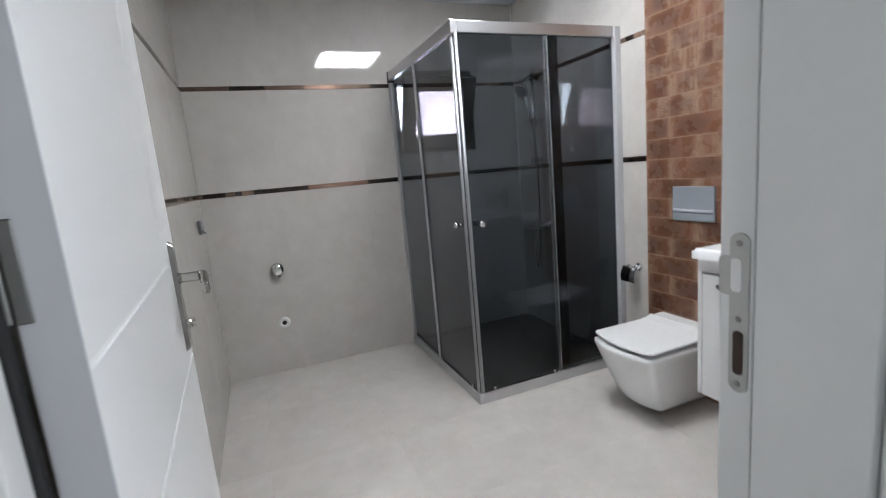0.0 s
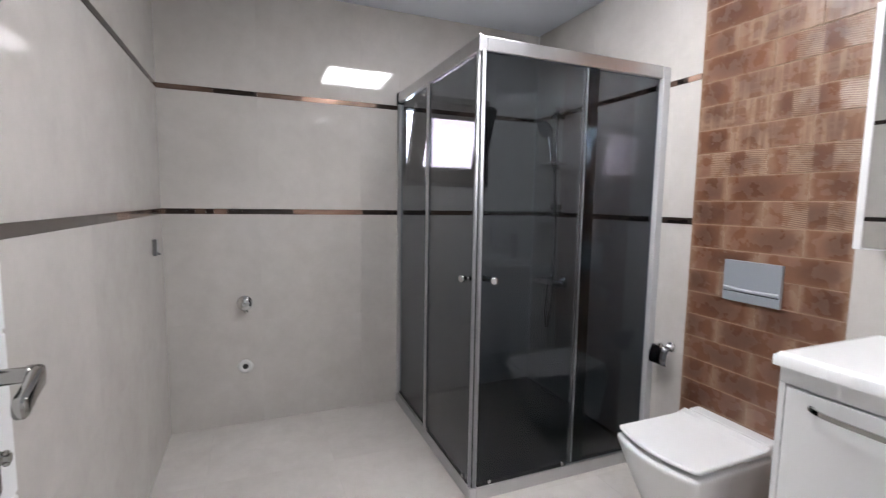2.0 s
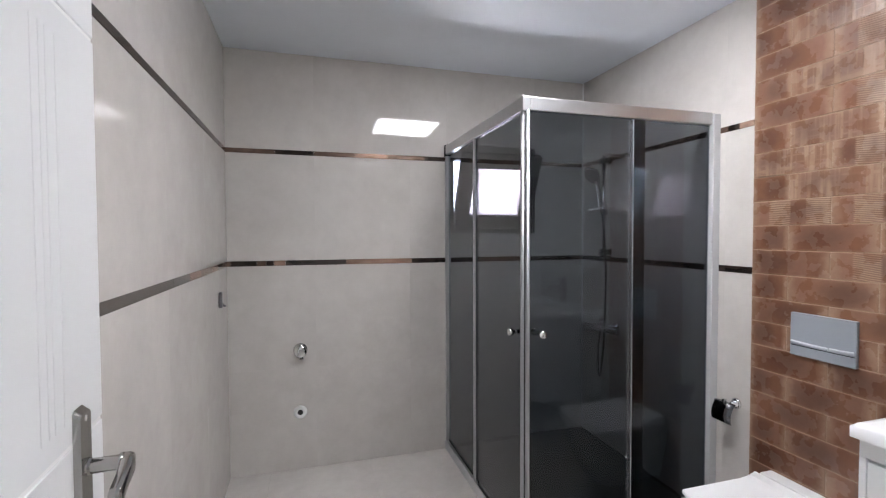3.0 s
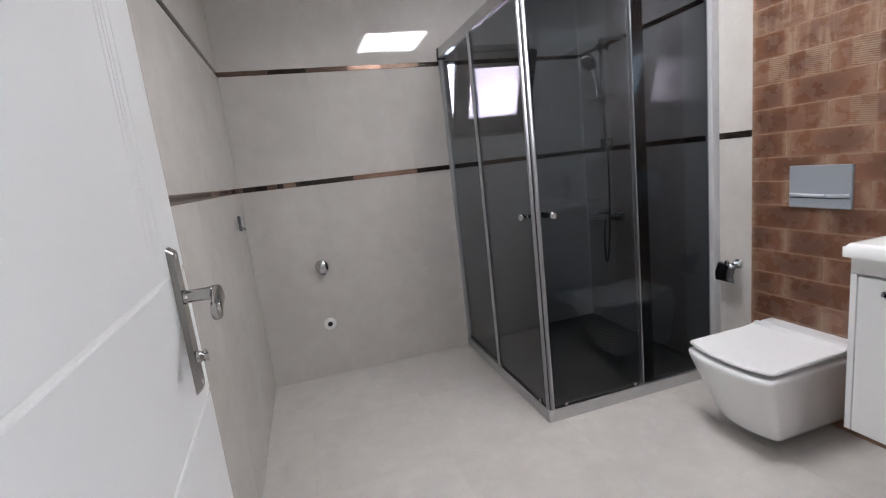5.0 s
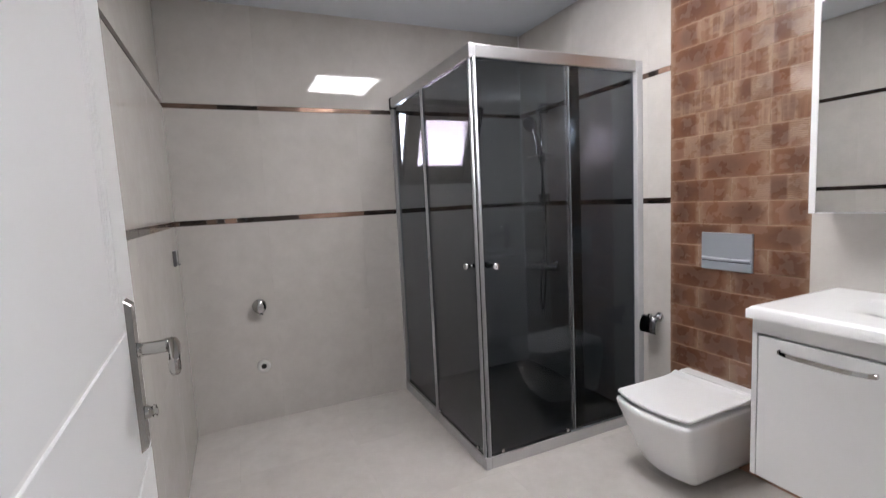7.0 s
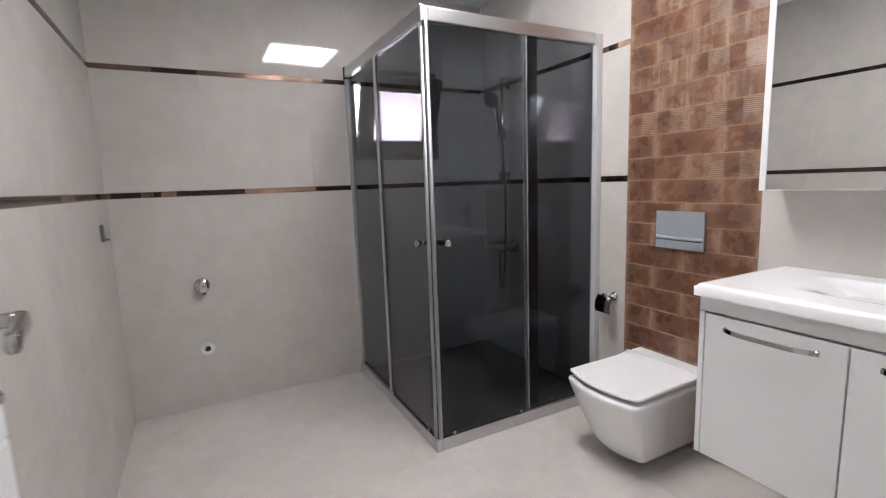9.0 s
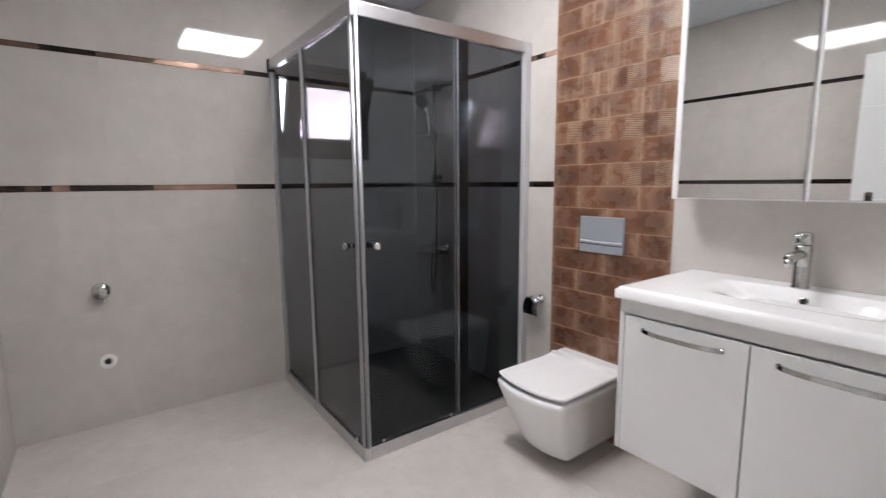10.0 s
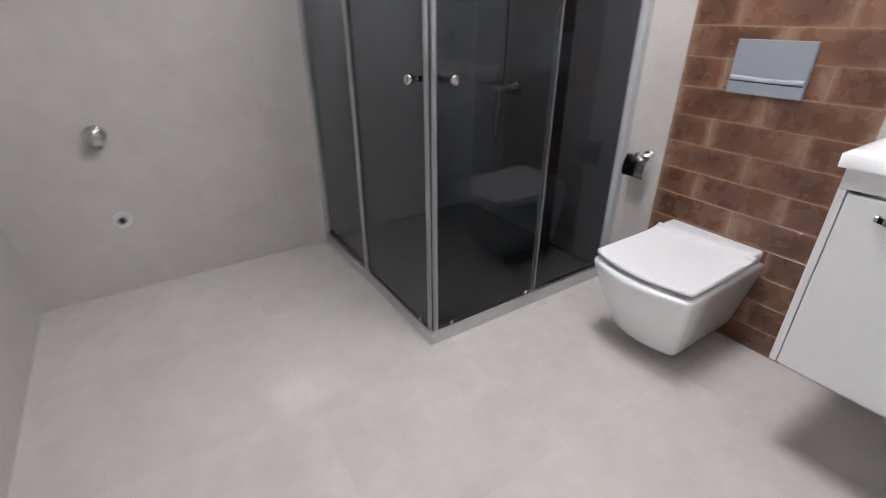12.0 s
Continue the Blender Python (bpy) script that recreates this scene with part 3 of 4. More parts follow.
sub("knob", lathe((CX + 0.082, CY + 0.008, 1.016), (0, -1, 0), KNOB), CHROME, door_b, "chrome mushroom knob", True)
sub("knob", lathe((CX + 0.082, CY + 0.014, 1.016), (0, 1, 0), KNOB), CHROME, door_b, "chrome mushroom knob", True)

# added slab, not a known part; its dark colour keeps the lower cabin dim
tray = tagged(part("shower_tray", box(CX + 0.036, RX - 0.002, CY + 0.037, BY - 0.002, 0.0, 0.028, 0.006, 2), TRAY_DARK), "dark slab added to deepen the shade low in the cabin", "shower tray")

# ---- shower set on the right wall ----
SYY = 2.68
shower = thing("shower_set", (RX, SYY, 0.8), "chrome shower column with hand shower and mixer", "shower")
def sho(name, bm, m=SHOWER_CHROME, label="", smooth=True):
    return at_local(part(name, bm, m, None, label, smooth), shower)


sho("riser_rail", tube([(RX - 0.05, SYY, 1.27), (RX - 0.05, SYY, 1.975)], 0.011))
for z in (1.285, 1.33, 1.93):
    sho("wall_bracket", lathe((RX - 0.001, SYY, z), (-1, 0, 0), [(0, 0.021), (0.010, 0.020), (0.014, 0.013), (0.04, 0.013), (0.046, 0.022), (0.074, 0.022), (0.077, 0.018)], 18), DARK_CHROME)
# flat arm that drops slightly as it runs out along the wall
arm = box(-0.013, 0.013, -0.112, 0.112, -0.009, 0.009, 0.004)
arm.transform(Matrix.Translation((RX - 0.058, SYY - 0.118, 1.950)) @ Matrix.Rotation(radians(13.0), 4, "X"))
sho("overhead_arm", arm, CHROME, smooth=False)
sho("soap_shelf", box(RX - 0.13, RX - 0.03, SYY - 0.105, SYY + 0.060, 1.606, 1.618, 0.005), CHROME, smooth=False)
sho("slider", lathe((RX - 0.05, SYY, 1.575), (0, 0, 1), [(0, 0.017), (0.006, 0.023), (0.060, 0.023), (0.066, 0.017)], 20), DARK_CHROME)
facing = Vector((-0.82, -0.15, -0.52)).normalized()
head_at = Vector((RX - 0.115, SYY + 0.035, 1.842))
head = sho("hand_shower", lathe(head_at, facing, [(-0.024, 0.014), (-0.014, 0.046), (0.0, 0.060), (0.012, 0.059), (0.013, 0.055)], 28), DARK_CHROME)
part("spray_face", lathe(head_at + 0.0132 * facing, facing, [(0, 0.054), (0.0015, 0.052)], 26), DARK_FRAME, head, "dark rubber spray face")
ob = part("handle", tube(curve_points([(RX - 0.100, SYY + 0.033, 1.83), (RX - 0.088, SYY + 0.022, 1.78), (RX - 0.078, SYY + 0.010, 1.70), (RX - 0.074, SYY + 0.005, 1.62)], 8), 0.0135), SHOWER_CHROME, head, smooth=True)
sho("hose", tube(curve_points([(RX - 0.072, SYY + 0.005, 1.63), (RX - 0.08, SYY - 0.04, 1.50), (RX - 0.075, SYY - 0.06, 1.2), (RX - 0.06, SYY - 0.02, 0.72), (RX - 0.07, SYY + 0.01, 0.50), (RX - 0.075, SYY + 0.02, 0.66), (RX - 0.07, SYY + 0.005, 0.81)], 10), 0.0065, 8), DARK_CHROME)
sho("mixer_body", cyl((RX - 0.065, SYY - 0.165, 0.828), (RX - 0.065, SYY + 0.175, 0.808), 0.022, seg=24))
for y in (SYY - 0.07, SYY + 0.08):
    sho("escutcheon", lathe((RX - 0.001, y, 0.835), (-1, 0, 0), [(0, 0.034), (0.006, 0.033), (0.014, 0.018), (0.05, 0.016)], 22))
sho("mixer_lever", box(RX - 0.15, RX - 0.06, SYY - 0.045, SYY - 0.025, 0.858, 0.868, 0.004))

# ---- toilet ----
TY, TB = 1.365, RX - 0.001
toilet = thing("toilet", (TB, TY, 0.08), "white square wall-hung toilet with closed lid", "toilet")
def ring_pts(xf, hw, bulge, r, n=7, m=9):
    """A plan outline: flat at the wall, gently bowed at the front, with round front corners."""
    pts = [(TB, TY + hw), ]
    cx = xf + r
    for k in range(n + 1):
        a = radians(90 + 80 * k / n)
        pts.append((cx + r * math.cos(a), TY + hw - r + r * math.sin(a)))
    y_end = pts[-1][1] - TY
    for k in range(1, m):
        y = y_end * (1 - 2 * k / m)
        pts.append((pts[n + 1][0] - bulge * (1 - (y / y_end) ** 2), TY + y))
    for k in range(n, -1, -1):
        a = radians(90 + 80 * k / n)
        pts.append((cx + r * math.cos(a), TY - (hw - r + r * math.sin(a))))
    pts.append((TB, TY - hw))
    return pts


def loft(sections, cap=True):
    bm = bmesh.new()
    rings = [[bm.verts.new((x, y, z)) for x, y in ring_pts(*s)] for z, s in sections]
    n = len(rings[0])
    for a, b in zip(rings, rings[1:]):
        for k in range(n):
            bm.faces.new((a[k], a[(k + 1) % n], b[(k + 1) % n], b[k]))
    bm.faces.new(rings[0][::-1])
    bm.faces.new(rings[-1])
    return bm


def toi(name, bm, m, label=""):
    ob = at_local(part(name, bm, m, None, label, True), toilet)
    for poly in ob.data.polygons:
        poly.use_smooth = abs(poly.normal.z) < 0.97
    return ob


toi("bowl", loft([(0.047, (2.08, 0.100, 0.010, 0.03)), (0.048, (2.026, 0.130, 0.018, 0.030)), (0.053, (2.013, 0.139, 0.021, 0.032)), (0.066, (2.004, 0.144, 0.023, 0.033)), (0.12, (1.981, 0.155, 0.026, 0.034)), (0.19, (1.953, 0.169, 0.029, 0.035)),
                  (0.26, (1.926, 0.183, 0.032, 0.035)), (0.315, (1.907, 0.194, 0.033, 0.034)), (0.340, (1.899, 0.198, 0.034, 0.032)), (0.354, (1.897, 0.199, 0.034, 0.031)), (0.361, (1.900, 0.197, 0.033, 0.030)), (0.365, (1.910, 0.188, 0.030, 0.028))]), CERAMIC)
def seat_shape(z0, z1, xf, hw, bulge, xb):
    bm = loft([(z0, (xf + 0.004, hw - 0.004, bulge, 0.022)), (z0 + 0.003, (xf, hw, bulge, 0.022)), (z1 - 0.004, (xf, hw, bulge, 0.022)), (z1, (xf + 0.006, hw - 0.006, bulge, 0.022))])
    for v in bm.verts:
        v.co.x = min(v.co.x, xb)
    return bm


toi("seat", seat_shape(0.366, 0.382, 1.948, 0.168, 0.024, 2.300), WHITE_PLASTIC)
lid = seat_shape(0.3825, 0.3985, 1.909, 0.195, 0.034, 2.312)
ramp_profile = ((2.235, 0.3970), (2.262, 0.3990), (2.282, 0.4030), (2.296, 0.4090), (2.306, 0.4125), (2.3125, 0.4120), (2.3125, 0.3950), (2.24, 0.3950))
sides = [[lid.verts.new((x, TY + y, z)) for x, z in ramp_profile] for y in (-0.1935, 0.1935)]
for k in range(8):
    lid.faces.new((sides[0][k], sides[0][(k + 1) % 8], sides[1][(k + 1) % 8], sides[1][k]))
lid.faces.new(sides[0])
lid.faces.new(sides[1][::-1])
toi("lid", lid, SEAT_WHITE, "satin white bowed lid")
toi("hinge_cover", box(2.318, TB, TY - 0.184, TY + 0.184, 0.364, 0.415, 0.010, 3), GLOSS_WHITE)

flush = thing("flush_plate", (RX, 1.345, 1.035), "matt chrome dual flush plate on the brick wall", "flush plate")
def flu(name, bm, m, label=""):
    return at_local(part(name, bm, m, None, label), flush)


FZ0, FZ1, FY0, FY1 = 0.946, 1.122, 1.226, 1.468
flu("plate", box(RX - 0.014, RX + 0.002, FY0, FY1, FZ0, FZ1, 0.003), FLUSH_GREY)
# raised dark strip draws the shaded groove under the buttons
flu("slit", box(RX - 0.0146, RX - 0.012, FY0 + 0.004, FY1 - 0.004, 0.9865, 0.9895), DARK_CHROME)
for y0, y1 in ((FY0 + 0.006, 1.3170), (1.3215, FY1 - 0.006)):
    bm = bmesh.new()
    n, rings = 12, []
    for k in range(n + 1):
        y = y0 + (y1 - y0) * k / n
        s = (y - (FY0 + FY1) / 2) / 0.12
        zt = 1.004 + 0.0045 * s * s
        prof = ((-0.0005, 0.0), (0.0035, -0.0015), (0.0060, -0.004), (0.0062, -0.008), (0.0035, -0.0135), (-0.0005, -0.015))
        rings.append([bm.verts.new((RX - 0.0138 - d, y, zt + dz)) for d, dz in prof])
    for a, c in zip(rings, rings[1:]):
        for k in range(6):
            bm.faces.new((a[k], a[(k + 1) % 6], c[(k + 1) % 6], c[k]))
    bm.faces.new(rings[0])
    bm.faces.new(rings[-1][::-1])
    flu("button", bm, BUTTON_CHROME, "chrome flush button")

# ---- vanity ----
VX, VY0, VY1, VZ0, VZ1 = 1.894, 0.104, 0.918, 0.329, 0.888
vanity = thing("vanity_cabinet", (RX, 0.51, VZ0), "glossy white wall-hung vanity cabinet with two doors", "cabinet")
def van(name, bm, m, label="", smooth=False):
    return at_local(part(name, bm, m, None, label, smooth), vanity)


van("body", box(VX + 0.12, RX - 0.001, VY0 + 0.019, VY1 - 0.019, VZ0 + 0.019, VZ1 - 0.001, 0.002), GLOSS_WHITE)
van("side_panel", box(VX + 0.019, RX - 0.001, VY1 - 0.0185, VY1, VZ0, VZ1, 0.0015), GLOSS_WHITE)
van("side_panel", box(VX + 0.019, RX - 0.001, VY0, VY0 + 0.0185, VZ0, VZ1, 0.0015), GLOSS_WHITE)
van("bottom_panel", box(VX + 0.019, RX - 0.001, VY0 + 0.019, VY1 - 0.019, VZ0, VZ0 + 0.0185, 0.0015), GLOSS_WHITE)
van("top_rail", box(VX, VX + 0.0185, VY0, VY1, 0.838, VZ1, 0.002), GLOSS_WHITE)
van("side_stile", box(VX, VX + 0.0185, 0.9005, VY1, VZ0, 0.8375, 0.0015), GLOSS_WHITE)
for y0, y1, h0, h1 in ((0.5115, 0.8980, 0.575, 0.830), (VY0, 0.5075, 0.182, 0.440)):
    d = van("cabinet_door", box(VX, VX + 0.0185, y0, y1, VZ0, 0.830, 0.0025, 2), GLOSS_WHITE)
    pts = []
    for k in range(17):
        s = k / 16 * 2 - 1
        pts.append((VX - 0.006 - 0.024 * (1 - s ** 4), (h0 + h1) / 2 + s * (h1 - h0) / 2, 0.792))
    bm = bmesh.new()
    rings = []
    for x, y, z in pts:
        rings.append([bm.verts.new((x + dx, y, z + dz)) for dx, dz in ((-0.003, -0.007), (-0.003, 0.007), (0.004, 0.007), (0.004, -0.007))])
    for a, b in zip(rings, rings[1:]):
        for k in range(4):
            bm.faces.new((a[k], a[(k + 1) % 4], b[(k + 1) % 4], b[k]))
    bm.faces.new(rings[0])
    bm.faces.new(rings[-1][::-1])
    for y in (h0 + 0.004, h1 - 0.004):
        box(VX - 0.012, VX, y - 0.006, y + 0.006, 0.785, 0.799, 0.001, 1, bm)
    ob = part("handle", bm, CHROME, d, "bowed chrome bar handle")

# ceramic washbasin top
BX0, BX1, BYY0, BYY1, BZ0, BZ1 = 1.875, RX - 0.001, 0.100, 0.930, VZ1 + 0.001, 0.930
basin = thing("washbasin", (RX, 0.51, BZ0), "white ceramic washbasin top with shallow rectangular bowl", "washbasin")
def smooth01(t):
    t = max(0.0, min(1.0, t))
    return t * t * (3 - 2 * t)


def basin_depth(x, y):
    ux = smooth01((x - 2.01) / 0.19) * smooth01((2.296 - x) / 0.058)
    uy = smooth01((y - 0.20) / 0.22) * smooth01((0.755 - y) / 0.22)
    return 0.092 * ux * uy


bm = bmesh.new()
nx, ny = 46, 66
grid = []
for i in range(nx + 1):
    row = []
    for j in range(ny + 1):
        x, y = BX0 + (BX1 - BX0) * i / nx, BYY0 + (BYY1 - BYY0) * j / ny
        edge = min(x - BX0, BYY1 - y)
        z = BZ1 - basin_depth(x, y) - (0.010 * (1 - edge / 0.012) ** 2 if edge < 0.012 else 0.0)
        row.append(bm.verts.new((x, y, z)))
    grid.append(row)
for i in range(nx):
    for j in range(ny):
        bm.faces.new((grid[i][j], grid[i + 1][j], grid[i + 1][j + 1], grid[i][j + 1]))
def skirt(line):
    low = [bm.verts.new((v.co.x, v.co.y, BZ0)) for v in line]
    for k in range(len(line) - 1):
        bm.faces.new((line[k], low[k], low[k + 1], line[k + 1]))


skirt([grid[0][j] for j in range(ny + 1)])
skirt([grid[i][ny] for i in range(nx + 1)])
skirt([grid[i][0] for i in range(nx + 1)])
at_local(part("basin_top", bm, CERAMIC, None, "", True), basin)
nrm = Vector((-0.90, 0, 0.43)).normalized()
hole_c = Vector((2.2715, 0.500, 0.8965))
at_local(part("overflow_ring", lathe(hole_c - 0.004 * nrm, nrm, [(0, 0.0145), (0.005, 0.0145), (0.007, 0.012), (0.0072, 0.0095)], 22), CHROME, None, "chrome overflow ring", True), basin)
at_local(part("overflow_hole", lathe(hole_c, nrm, [(0, 0.0095), (0.0036, 0.0095)], 18), HOLE_SHADE), basin)
at_local(part("drain_plug", lathe((2.10, 0.515, 0.8255), (0, 0, 1), [(0, 0.030), (0.004, 0.029), (0.006, 0.020)], 26), CHROME, None, "chrome drain plug", True), basin)

FX, FY = 2.330, 0.530
faucet = thing("faucet", (FX, FY, BZ1), "chrome single-lever basin mixer tap", "faucet")
def fau(name, bm, smooth=True):
    return at_local(part(name, bm, CHROME, None, "", smooth), faucet)


fau("base", lathe((FX, FY, BZ1 - 0.001), (0, 0, 1), [(0, 0.028), (0.005, 0.028), (0.008, 0.0245), (0.080, 0.0245), (0.105, 0.026), (0.142, 0.026), (0.147, 0.022)], 28))
bm = tube(curve_points([(FX - 0.002, FY, BZ1 + 0.112), (FX - 0.05, FY, BZ1 + 0.117), (FX - 0.10, FY, BZ1 + 0.115), (FX - 0.128, FY, BZ1 + 0.108)], 8), 0.0165, 16)
cyl((FX - 0.124, FY, BZ1 + 0.083), (FX - 0.124, FY, BZ1 + 0.110), 0.0135, seg=18, bm=bm)
fau("spout", bm)
bm = lathe((FX, FY, BZ1 + 0.148), (0, 0, 1), [(0, 0.0235), (0.004, 0.025), (0.034, 0.024), (0.040, 0.019)], 26)
box(FX - 0.058, FX + 0.008, FY - 0.013, FY + 0.013, BZ1 + 0.172, BZ1 + 0.183, 0.004, 2, bm)
fau("lever", bm)

# ---- mirror cabinet ----
MX, MZ0, MZ1 = 2.245, 1.222, 1.980
mc = thing("mirror_cabinet", (RX, 0.53, MZ0), "white wall cabinet with two mirrored doors", "mirror cabinet")
def mir(name, bm, m, label=""):
    return at_local(part(name, bm, m, None, label), mc)


mir("body", box(MX + 0.022, RX - 0.001, 0.106, 0.944, MZ0, MZ1, 0.002), GLOSS_WHITE)
mir("side_edge", box(MX + 0.001, MX + 0.021, 0.922, 0.944, MZ0, MZ1, 0.002), GLOSS_WHITE)
for y0, y1 in ((0.5225, 0.9205), (0.108, 0.508)):
    d = mir("mirror_door", box(MX + 0.006, MX + 0.021, y0, y1, MZ0, MZ1 - 0.001, 0.001, 1), GLOSS_WHITE)
    ob = part("mirror_glass", box(MX, MX + 0.0055, y0 + 0.001, y1 - 0.001, MZ0 + 0.006, MZ1 - 0.022), MIRROR, d, "clear mirror glass")
    bm = bmesh.new()
    q = [(MX + 0.0055, MZ1 - 0.0215), (MX + 0.001, MZ1 - 0.020), (MX + 0.004, MZ1 - 0.003), (MX + 0.0055, MZ1 - 0.002)]
    a = [bm.verts.new((x, y0 + 0.002, z)) for x, z in q]
    b = [bm.verts.new((x, y1 - 0.002, z)) for x, z in q]
    for k in range(4):
        bm.faces.new((a[k], a[(k + 1) % 4], b[(k + 1) % 4], b[k]))
    bm.faces.new(a)
    bm.faces.new(b[::-1])
    ob = part("top_trim", bm, GLOSS_WHITE, d)
mir("centre_edge", box(MX + 0.004, MX + 0.021, 0.5085, 0.5185, MZ0, MZ1, 0.002), GLOSS_WHITE)
# dark filler that paints the shade in the gap beside the mirror door
mir("gap_strip", box(MX + 0.008, MX + 0.021, 0.5188, 0.5222, MZ0 + 0.001, MZ1 - 0.001), HOOK_GREY)

# ---- small fixtures ----
paper = thing("toilet_paper_holder", (RX, 1.72, 0.62), "chrome toilet paper holder with dark hinged flap, empty", "paper holder")
def pap(name, bm, m, label="", smooth=True):
    return at_local(part(name, bm, m, None, label, smooth), paper)


pap("rosette", lathe((RX - 0.0005, 1.722, 0.645), (-1, 0, 0), [(0, 0.025), (0.006, 0.025), (0.009, 0.021), (0.010, 0.012), (0.035, 0.010)], 24), CHROME)
pap("roll_arm", tube(curve_points([(RX - 0.03, 1.722, 0.645), (RX - 0.048, 1.723, 0.645), (RX - 0.054, 1.734, 0.645), (RX - 0.054, 1.792, 0.645)], 8), 0.007), CHROME)
bm = bmesh.new()
cols = []
for k in range(13):
    a = radians(20 + 95 * k / 12)
    x, z = RX - 0.030 - 0.050 * math.sin(a), 0.590 + 0.066 * math.cos(a)
    cols.append([bm.verts.new((x + dx, y, z)) for dx in (0.0, 0.0025) for y in (1.686, 1.790)])
for a, b in zip(cols, cols[1:]):
    for i, j in ((0, 1), (1, 3), (3, 2), (2, 0)):
        bm.faces.new((a[i], a[j], b[j], b[i]))
bm.faces.new((cols[0][0], cols[0][1], cols[0][3], cols[0][2]))
bm.faces.new((cols[-1][0], cols[-1][1], cols[-1][3], cols[-1][2]))
pap("flap", bm, DARK_CHROME, "dark polished metal flap")
pap("flap_clip", box(RX - 0.062, RX - 0.047, 1.734, 1.750, 0.640, 0.666, 0.003), CHROME, smooth=False)

valve = thing("water_tap_outlet", (0.406, BY, 0.742), "round chrome washing machine tap on the wall", "tap")
at_local(part("rosette", lathe((0.406, BY - 0.0005, 0.742), (0, -1, 0), [(0, 0.042), (0.004, 0.042), (0.010, 0.034), (0.012, 0.018)], 26), CHROME, None, "", True), valve)
at_local(part("knob", lathe((0.406, BY - 0.012, 0.742), (0, -1, 0), [(0, 0.016), (0.014, 0.018), (0.016, 0.036), (0.036, 0.039), (0.044, 0.034), (0.046, 0.014)], 26), CHROME, None, "", True), valve)
at_local(part("nozzle", lathe((0.410, BY - 0.020, 0.722), (0.1, -0.3, -1), [(0, 0.009), (0.024, 0.009), (0.026, 0.012), (0.036, 0.012)], 16), CHROME, None, "", True), valve)
waste = thing("waste_outlet", (0.401, BY, 0.356), "white plastic waste pipe outlet in the wall", "pipe outlet")
at_local(part("ring", lathe((0.401, BY - 0.0005, 0.356), (0, -1, 0), [(0, 0.041), (0.007, 0.040), (0.012, 0.033), (0.012, 0.019), (0.006, 0.0155)], 26), WHITE_PLASTIC, None, "", True), waste)
at_local(part("pipe_mouth", lathe((0.401, BY - 0.004, 0.356), (0, -1, 0), [(0, 0.0155), (0.0065, 0.016)], 20), HOLE_SHADE), waste)
hook = thing("wall_hook", (0.0, 2.732, 1.10), "small grey metal hook plate on the tiled wall", "hook")
at_local(part("plate", box(0.0005, 0.018, 2.714, 2.750, 1.062, 1.146, 0.004, 2), HOOK_GREY), hook)
at_local(part("prong", tube(curve_points([(0.014, 2.732, 1.085), (0.021, 2.732, 1.074), (0.027, 2.732, 1.070), (0.031, 2.732, 1.074)], 6), 0.005, 10), HOOK_GREY, None, "", True), hook)

# ---- pieces of the walls and the floor ----
def chamfered_plate(w, h, d, ch):
    """A plate in the xz plane, front towards -y, origin at its middle front."""
    v = [(-w / 2, d, -h / 2), (w / 2, d, -h / 2), (w / 2, d, h / 2), (-w / 2, d, h / 2),
         (-w / 2, ch, -h / 2), (w / 2, ch, -h / 2), (w / 2, ch, h / 2), (-w / 2, ch, h / 2),
         (-w / 2 + ch, 0, -h / 2 + ch), (w / 2 - ch, 0, -h / 2 + ch), (w / 2 - ch, 0, h / 2 - ch), (-w / 2 + ch, 0, h / 2 - ch)]
    f = [(8, 9, 10, 11)] + [(a, (a + 1) % 4, (a + 1) % 4 + 4, a + 4) for a in range(4)] + [(a + 4, (a + 1) % 4 + 4, (a + 1) % 4 + 8, a + 8) for a in range(4)]
    return v, f


PLATES = {}
def plate(w, h, d, ch, material):
    key = (round(w, 4), round(h, 4), round(d, 4), round(ch, 4), material.name)
    if key not in PLATES:
        me = bpy.data.meshes.new("plate")
        me.from_pydata(*[list(x) for x in chamfered_plate(w, h, d, ch)][:1], [], chamfered_plate(w, h, d, ch)[1])
        me.materials.append(material)
        PLATES[key] = me
    return PLATES[key]


rng = random.Random(7)
TURN = {"n": 0.0, "e": radians(-90), "w": radians(90), "s": radians(180)}


def on_wall(side, a, z, off=0.0):
    return {"n": (a, BY - off, z), "e": (RX - off, a, z), "w": (off, a, z), "s": (a, SY + off, z)}[side]


def lay(name, owner, side, a0, a1, z0, z1, d, ch, material, off=0.0, gap=0.0002, tilt=0.12, label="", lean=0.0):
    w, h = a1 - a0 - gap, z1 - z0 - gap
    if w < 0.006 or h < 0.006:
        return
    ob = new(name, plate(w, h, d, ch, material))
    ob.matrix_world = Matrix.Translation(on_wall(side, (a0 + a1) / 2, (z0 + z1) / 2, off)) @ Euler((radians(lean + rng.uniform(-tilt, tilt)), 0, TURN[side] + radians(rng.uniform(-tilt, tilt)))).to_matrix().to_4x4()
    ob.parent = owner
    if label:
        ob["label"] = label
    return ob


B0, B1, U0, U1 = 1.263, 1.295, 1.934, 1.962       # the two bands
ROWS_Z = ((0.0, 0.632), (0.632, B0), (B1, U0), (U1, H))


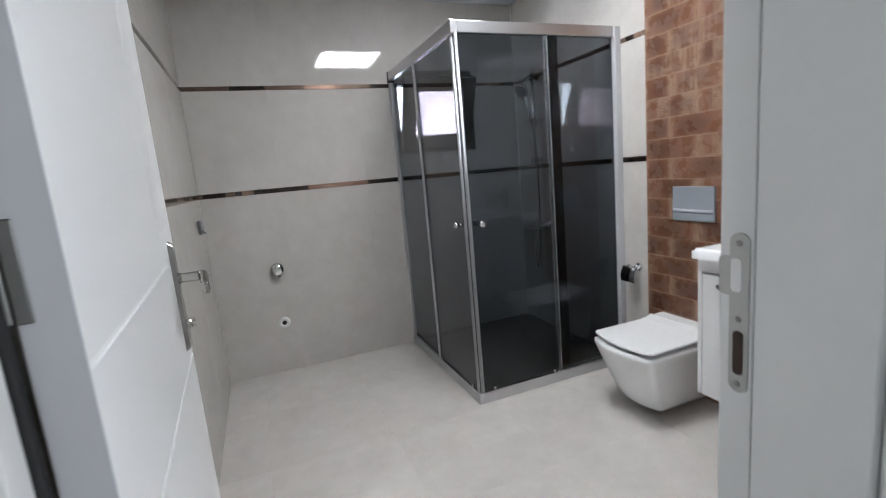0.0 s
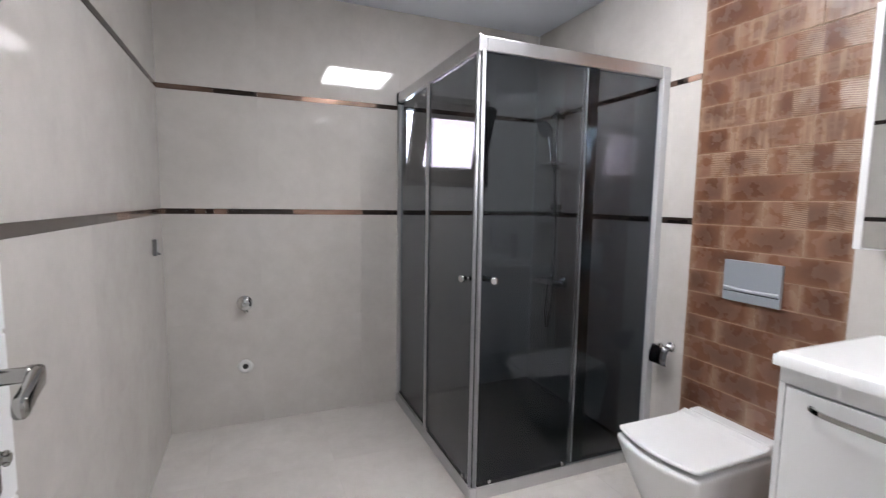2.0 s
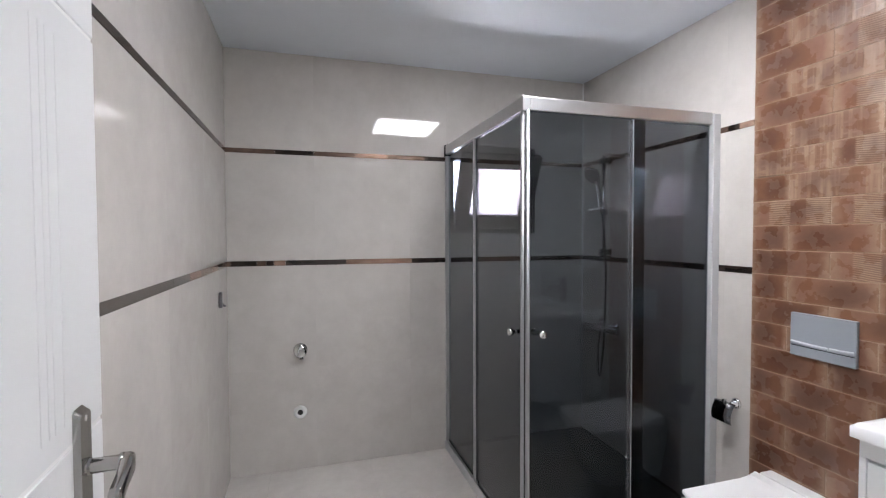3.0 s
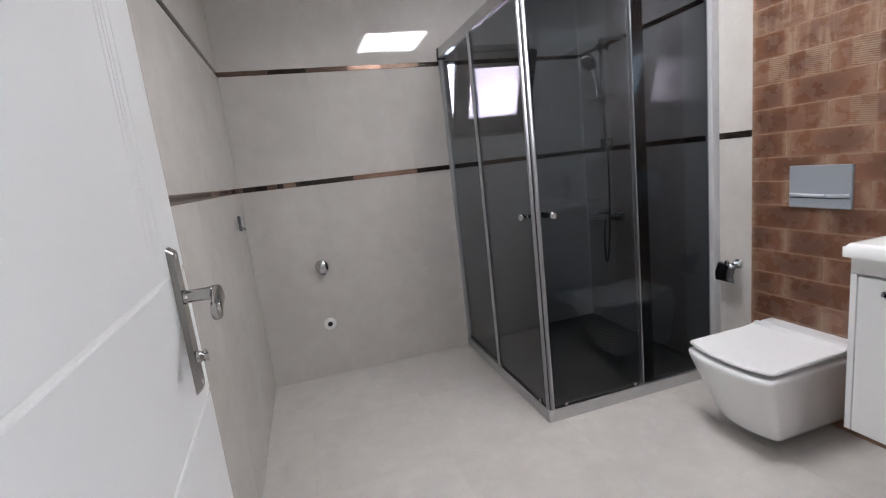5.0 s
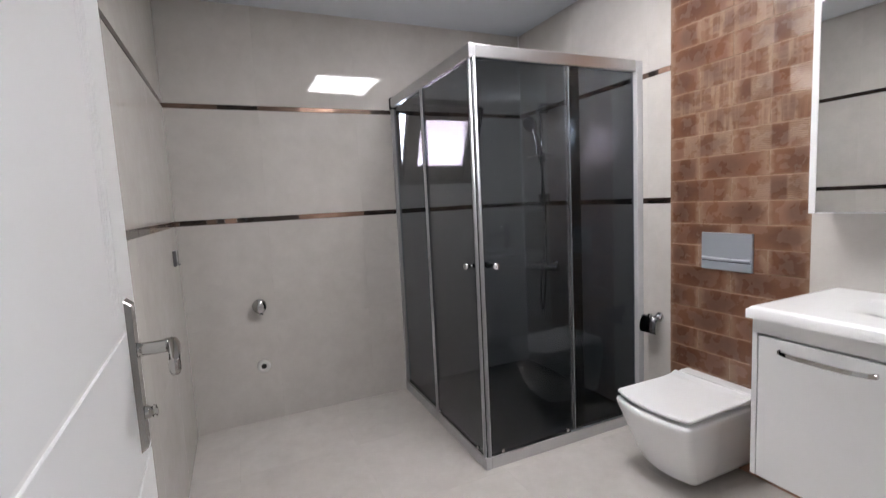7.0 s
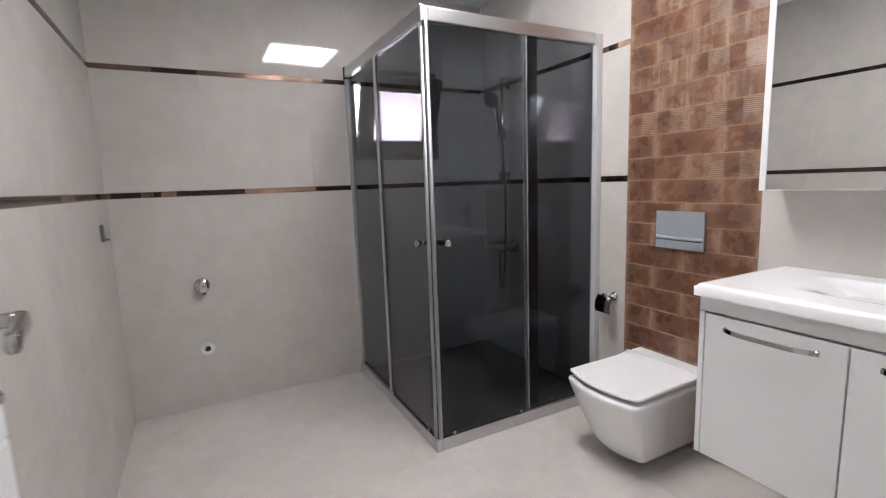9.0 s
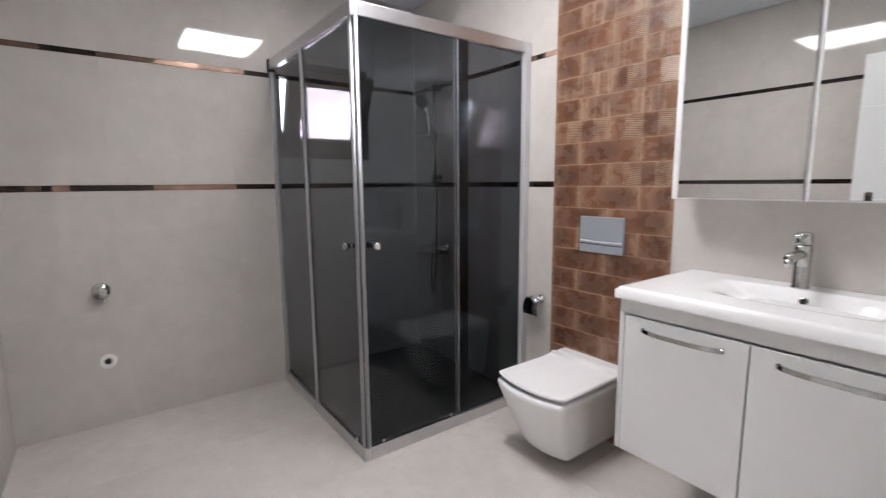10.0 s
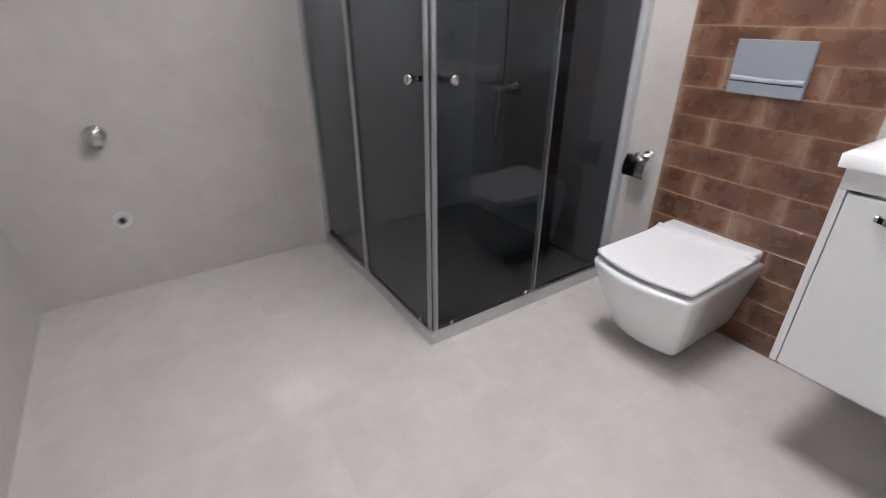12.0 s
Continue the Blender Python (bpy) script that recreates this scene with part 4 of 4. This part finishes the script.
def tiled(owner, side, a0, a1, first, step, hole=None):
    edges = [a0]
    a = first
    while a < a1 - 0.02:
        if a > a0 + 0.02:
            edges.append(a)
        a += step
    edges.append(a1)
    for z0, z1 in ROWS_Z:
        for e0, e1 in zip(edges, edges[1:]):
            rects = [(e0, e1, z0, z1)]
            if hole and e0 < hole[1] and e1 > hole[0] and z0 < hole[3] and z1 > hole[2]:
                h0, h1, k0, k1 = max(e0, hole[0]), min(e1, hole[1]), max(z0, hole[2]), min(z1, hole[3])
                rects = [(e0, h0, z0, z1), (h1, e1, z0, z1), (h0, h1, z0, k0), (h0, h1, k1, z1)]
            for r in rects:
                lay("tile", owner, side, *r, TT, 0.0002, WALL_TILE, tilt=0.06 if side == "n" else 0.03, lean=-0.30 if side == "n" and z0 == U1 else 0.0)


def bands(owner, side, a0, a1, lower, upper, skip=None):
    """Runs of glass strip: (start, material) pairs along the wall."""
    for z0, z1, runs in ((B0, B1, lower), (U0, U1, upper)):
        ends = [r[0] for r in runs[1:]] + [a1]
        for (s, m_), e in zip(runs, ends):
            spans = [(s, e)]
            if skip and z0 > skip[2] and z0 < skip[3]:
                spans = [(s, min(e, skip[0])), (max(s, skip[1]), e)]
            for p, q in spans:
                if q - p > 0.008:
                    lay("band_tile", owner, side, p, q, z0, z1, TT + 0.002, 0.001, m_, off=0.002, gap=0.001, tilt=0.3, label="glass mosaic strip")


D_, C_, N_, G_ = BAND_DARK, BAND_COPPER, BAND_BROWN, BAND_GLASS
hole = (WX0, WX1, WZ0, WZ1)
tiled(wall_north, "n", 0.0, RX, 0.5, 0.6, hole)
bands(wall_north, "n", 0.0, RX, [(0.0, N_), (0.02, D_), (0.163, N_), (0.216, D_), (0.259, C_), (0.326, D_), (0.688, C_), (1.111, D_), (1.66, D_), (2.02, D_), (2.3, N_)],
      [(0.0, N_), (0.274, D_), (0.50, N_), (0.747, C_), (0.955, N_), (1.20, D_), (1.34, D_), (2.0, N_), (2.25, D_)], hole)
tiled(wall_west, "w", SY, BY, 0.6, 0.6)
bands(wall_west, "w", SY, BY, [(SY, D_), (0.7, D_), (1.16, G_), (1.85, G_), (2.1, C_), (2.3, N_), (2.55, C_), (2.7, D_), (2.86, N_)], [(SY, D_), (0.9, D_), (1.5, D_), (2.3, D_), (2.8, N_)])
tiled(wall_east, "e", BR1, BY, 1.80, 0.6)
bands(wall_east, "e", BR1, BY, [(BR1, D_), (1.86, D_), (2.3, D_), (2.7, N_), (2.8, D_)], [(BR1, C_), (1.73, D_), (1.79, N_), (1.9, D_), (2.45, D_), (2.8, N_)])
tiled(wall_east, "e", SY, BR0, 0.5, 0.6)
tiled(wall_south, "s", DX1 + 0.05, RX, 1.6, 0.6)

# brick strip
pitch, top_joint = 0.1065, 1.269
half = (BR1 - BR0) / 2
backing = part("mortar_bed", box(RX + 0.0005, RX + TT, BR0, BR1, 0.0, H), BRICK_JOINT, wall_east)
for k in range(-12, 12):
    z0, z1 = max(0.0, top_joint + k * pitch), min(H, top_joint + (k + 1) * pitch)
    if z1 - z0 < 0.02:
        continue
    joints = [BR0, BR0 + half, BR1] if k % 2 == 0 else [BR0, BR0 + half / 2, BR0 + 1.5 * half, BR1]
    for n, (y0, y1) in enumerate(zip(joints, joints[1:])):
        look_of = "plain"
        if k >= 0 and k % 2 == 0 and (n == 0 or k == 2):
            look_of = "blocked"
        elif k >= 3 and (k % 2 == 1 and n < 2 or k == 4):
            look_of = "scored"
        lay("brick", wall_east, "e", y0, y1, z0, z1, TT + 0.002, 0.0015, BRICK[look_of], off=0.0015, gap=0.003, tilt=0.3)

# floor tiles
TILE_ROOM = []
for i in range(-1, 5):
    for j in range(-6, 6):
        x0, y0 = 0.225 + 0.6 * (i - 1), 0.0 + 0.6 * (j - 0)
        room = y0 + 0.3 > 0.0
        lo_x, hi_x = (0.0, RX) if room else (HX0, HX1)
        lo_y, hi_y = (0.0, BY) if room else (HY0, 0.0)
        ax0, ax1, ay0, ay1 = max(x0, lo_x), min(x0 + 0.6, hi_x), max(y0, lo_y), min(y0 + 0.6, hi_y)
        if ax1 - ax0 < 0.01 or ay1 - ay0 < 0.01:
            continue
        ob = new("tile", plate(ax1 - ax0 - 0.0002, ay1 - ay0 - 0.0002, TT, 0.0002, FLOOR_TILE))
        ob.matrix_world = Matrix.Translation(((ax0 + ax1) / 2, (ay0 + ay1) / 2, 0.0)) @ Euler((radians(-90 + rng.uniform(-0.03, 0.03)), radians(rng.uniform(-0.03, 0.03)), 0)).to_matrix().to_4x4()
        ob.parent = floor
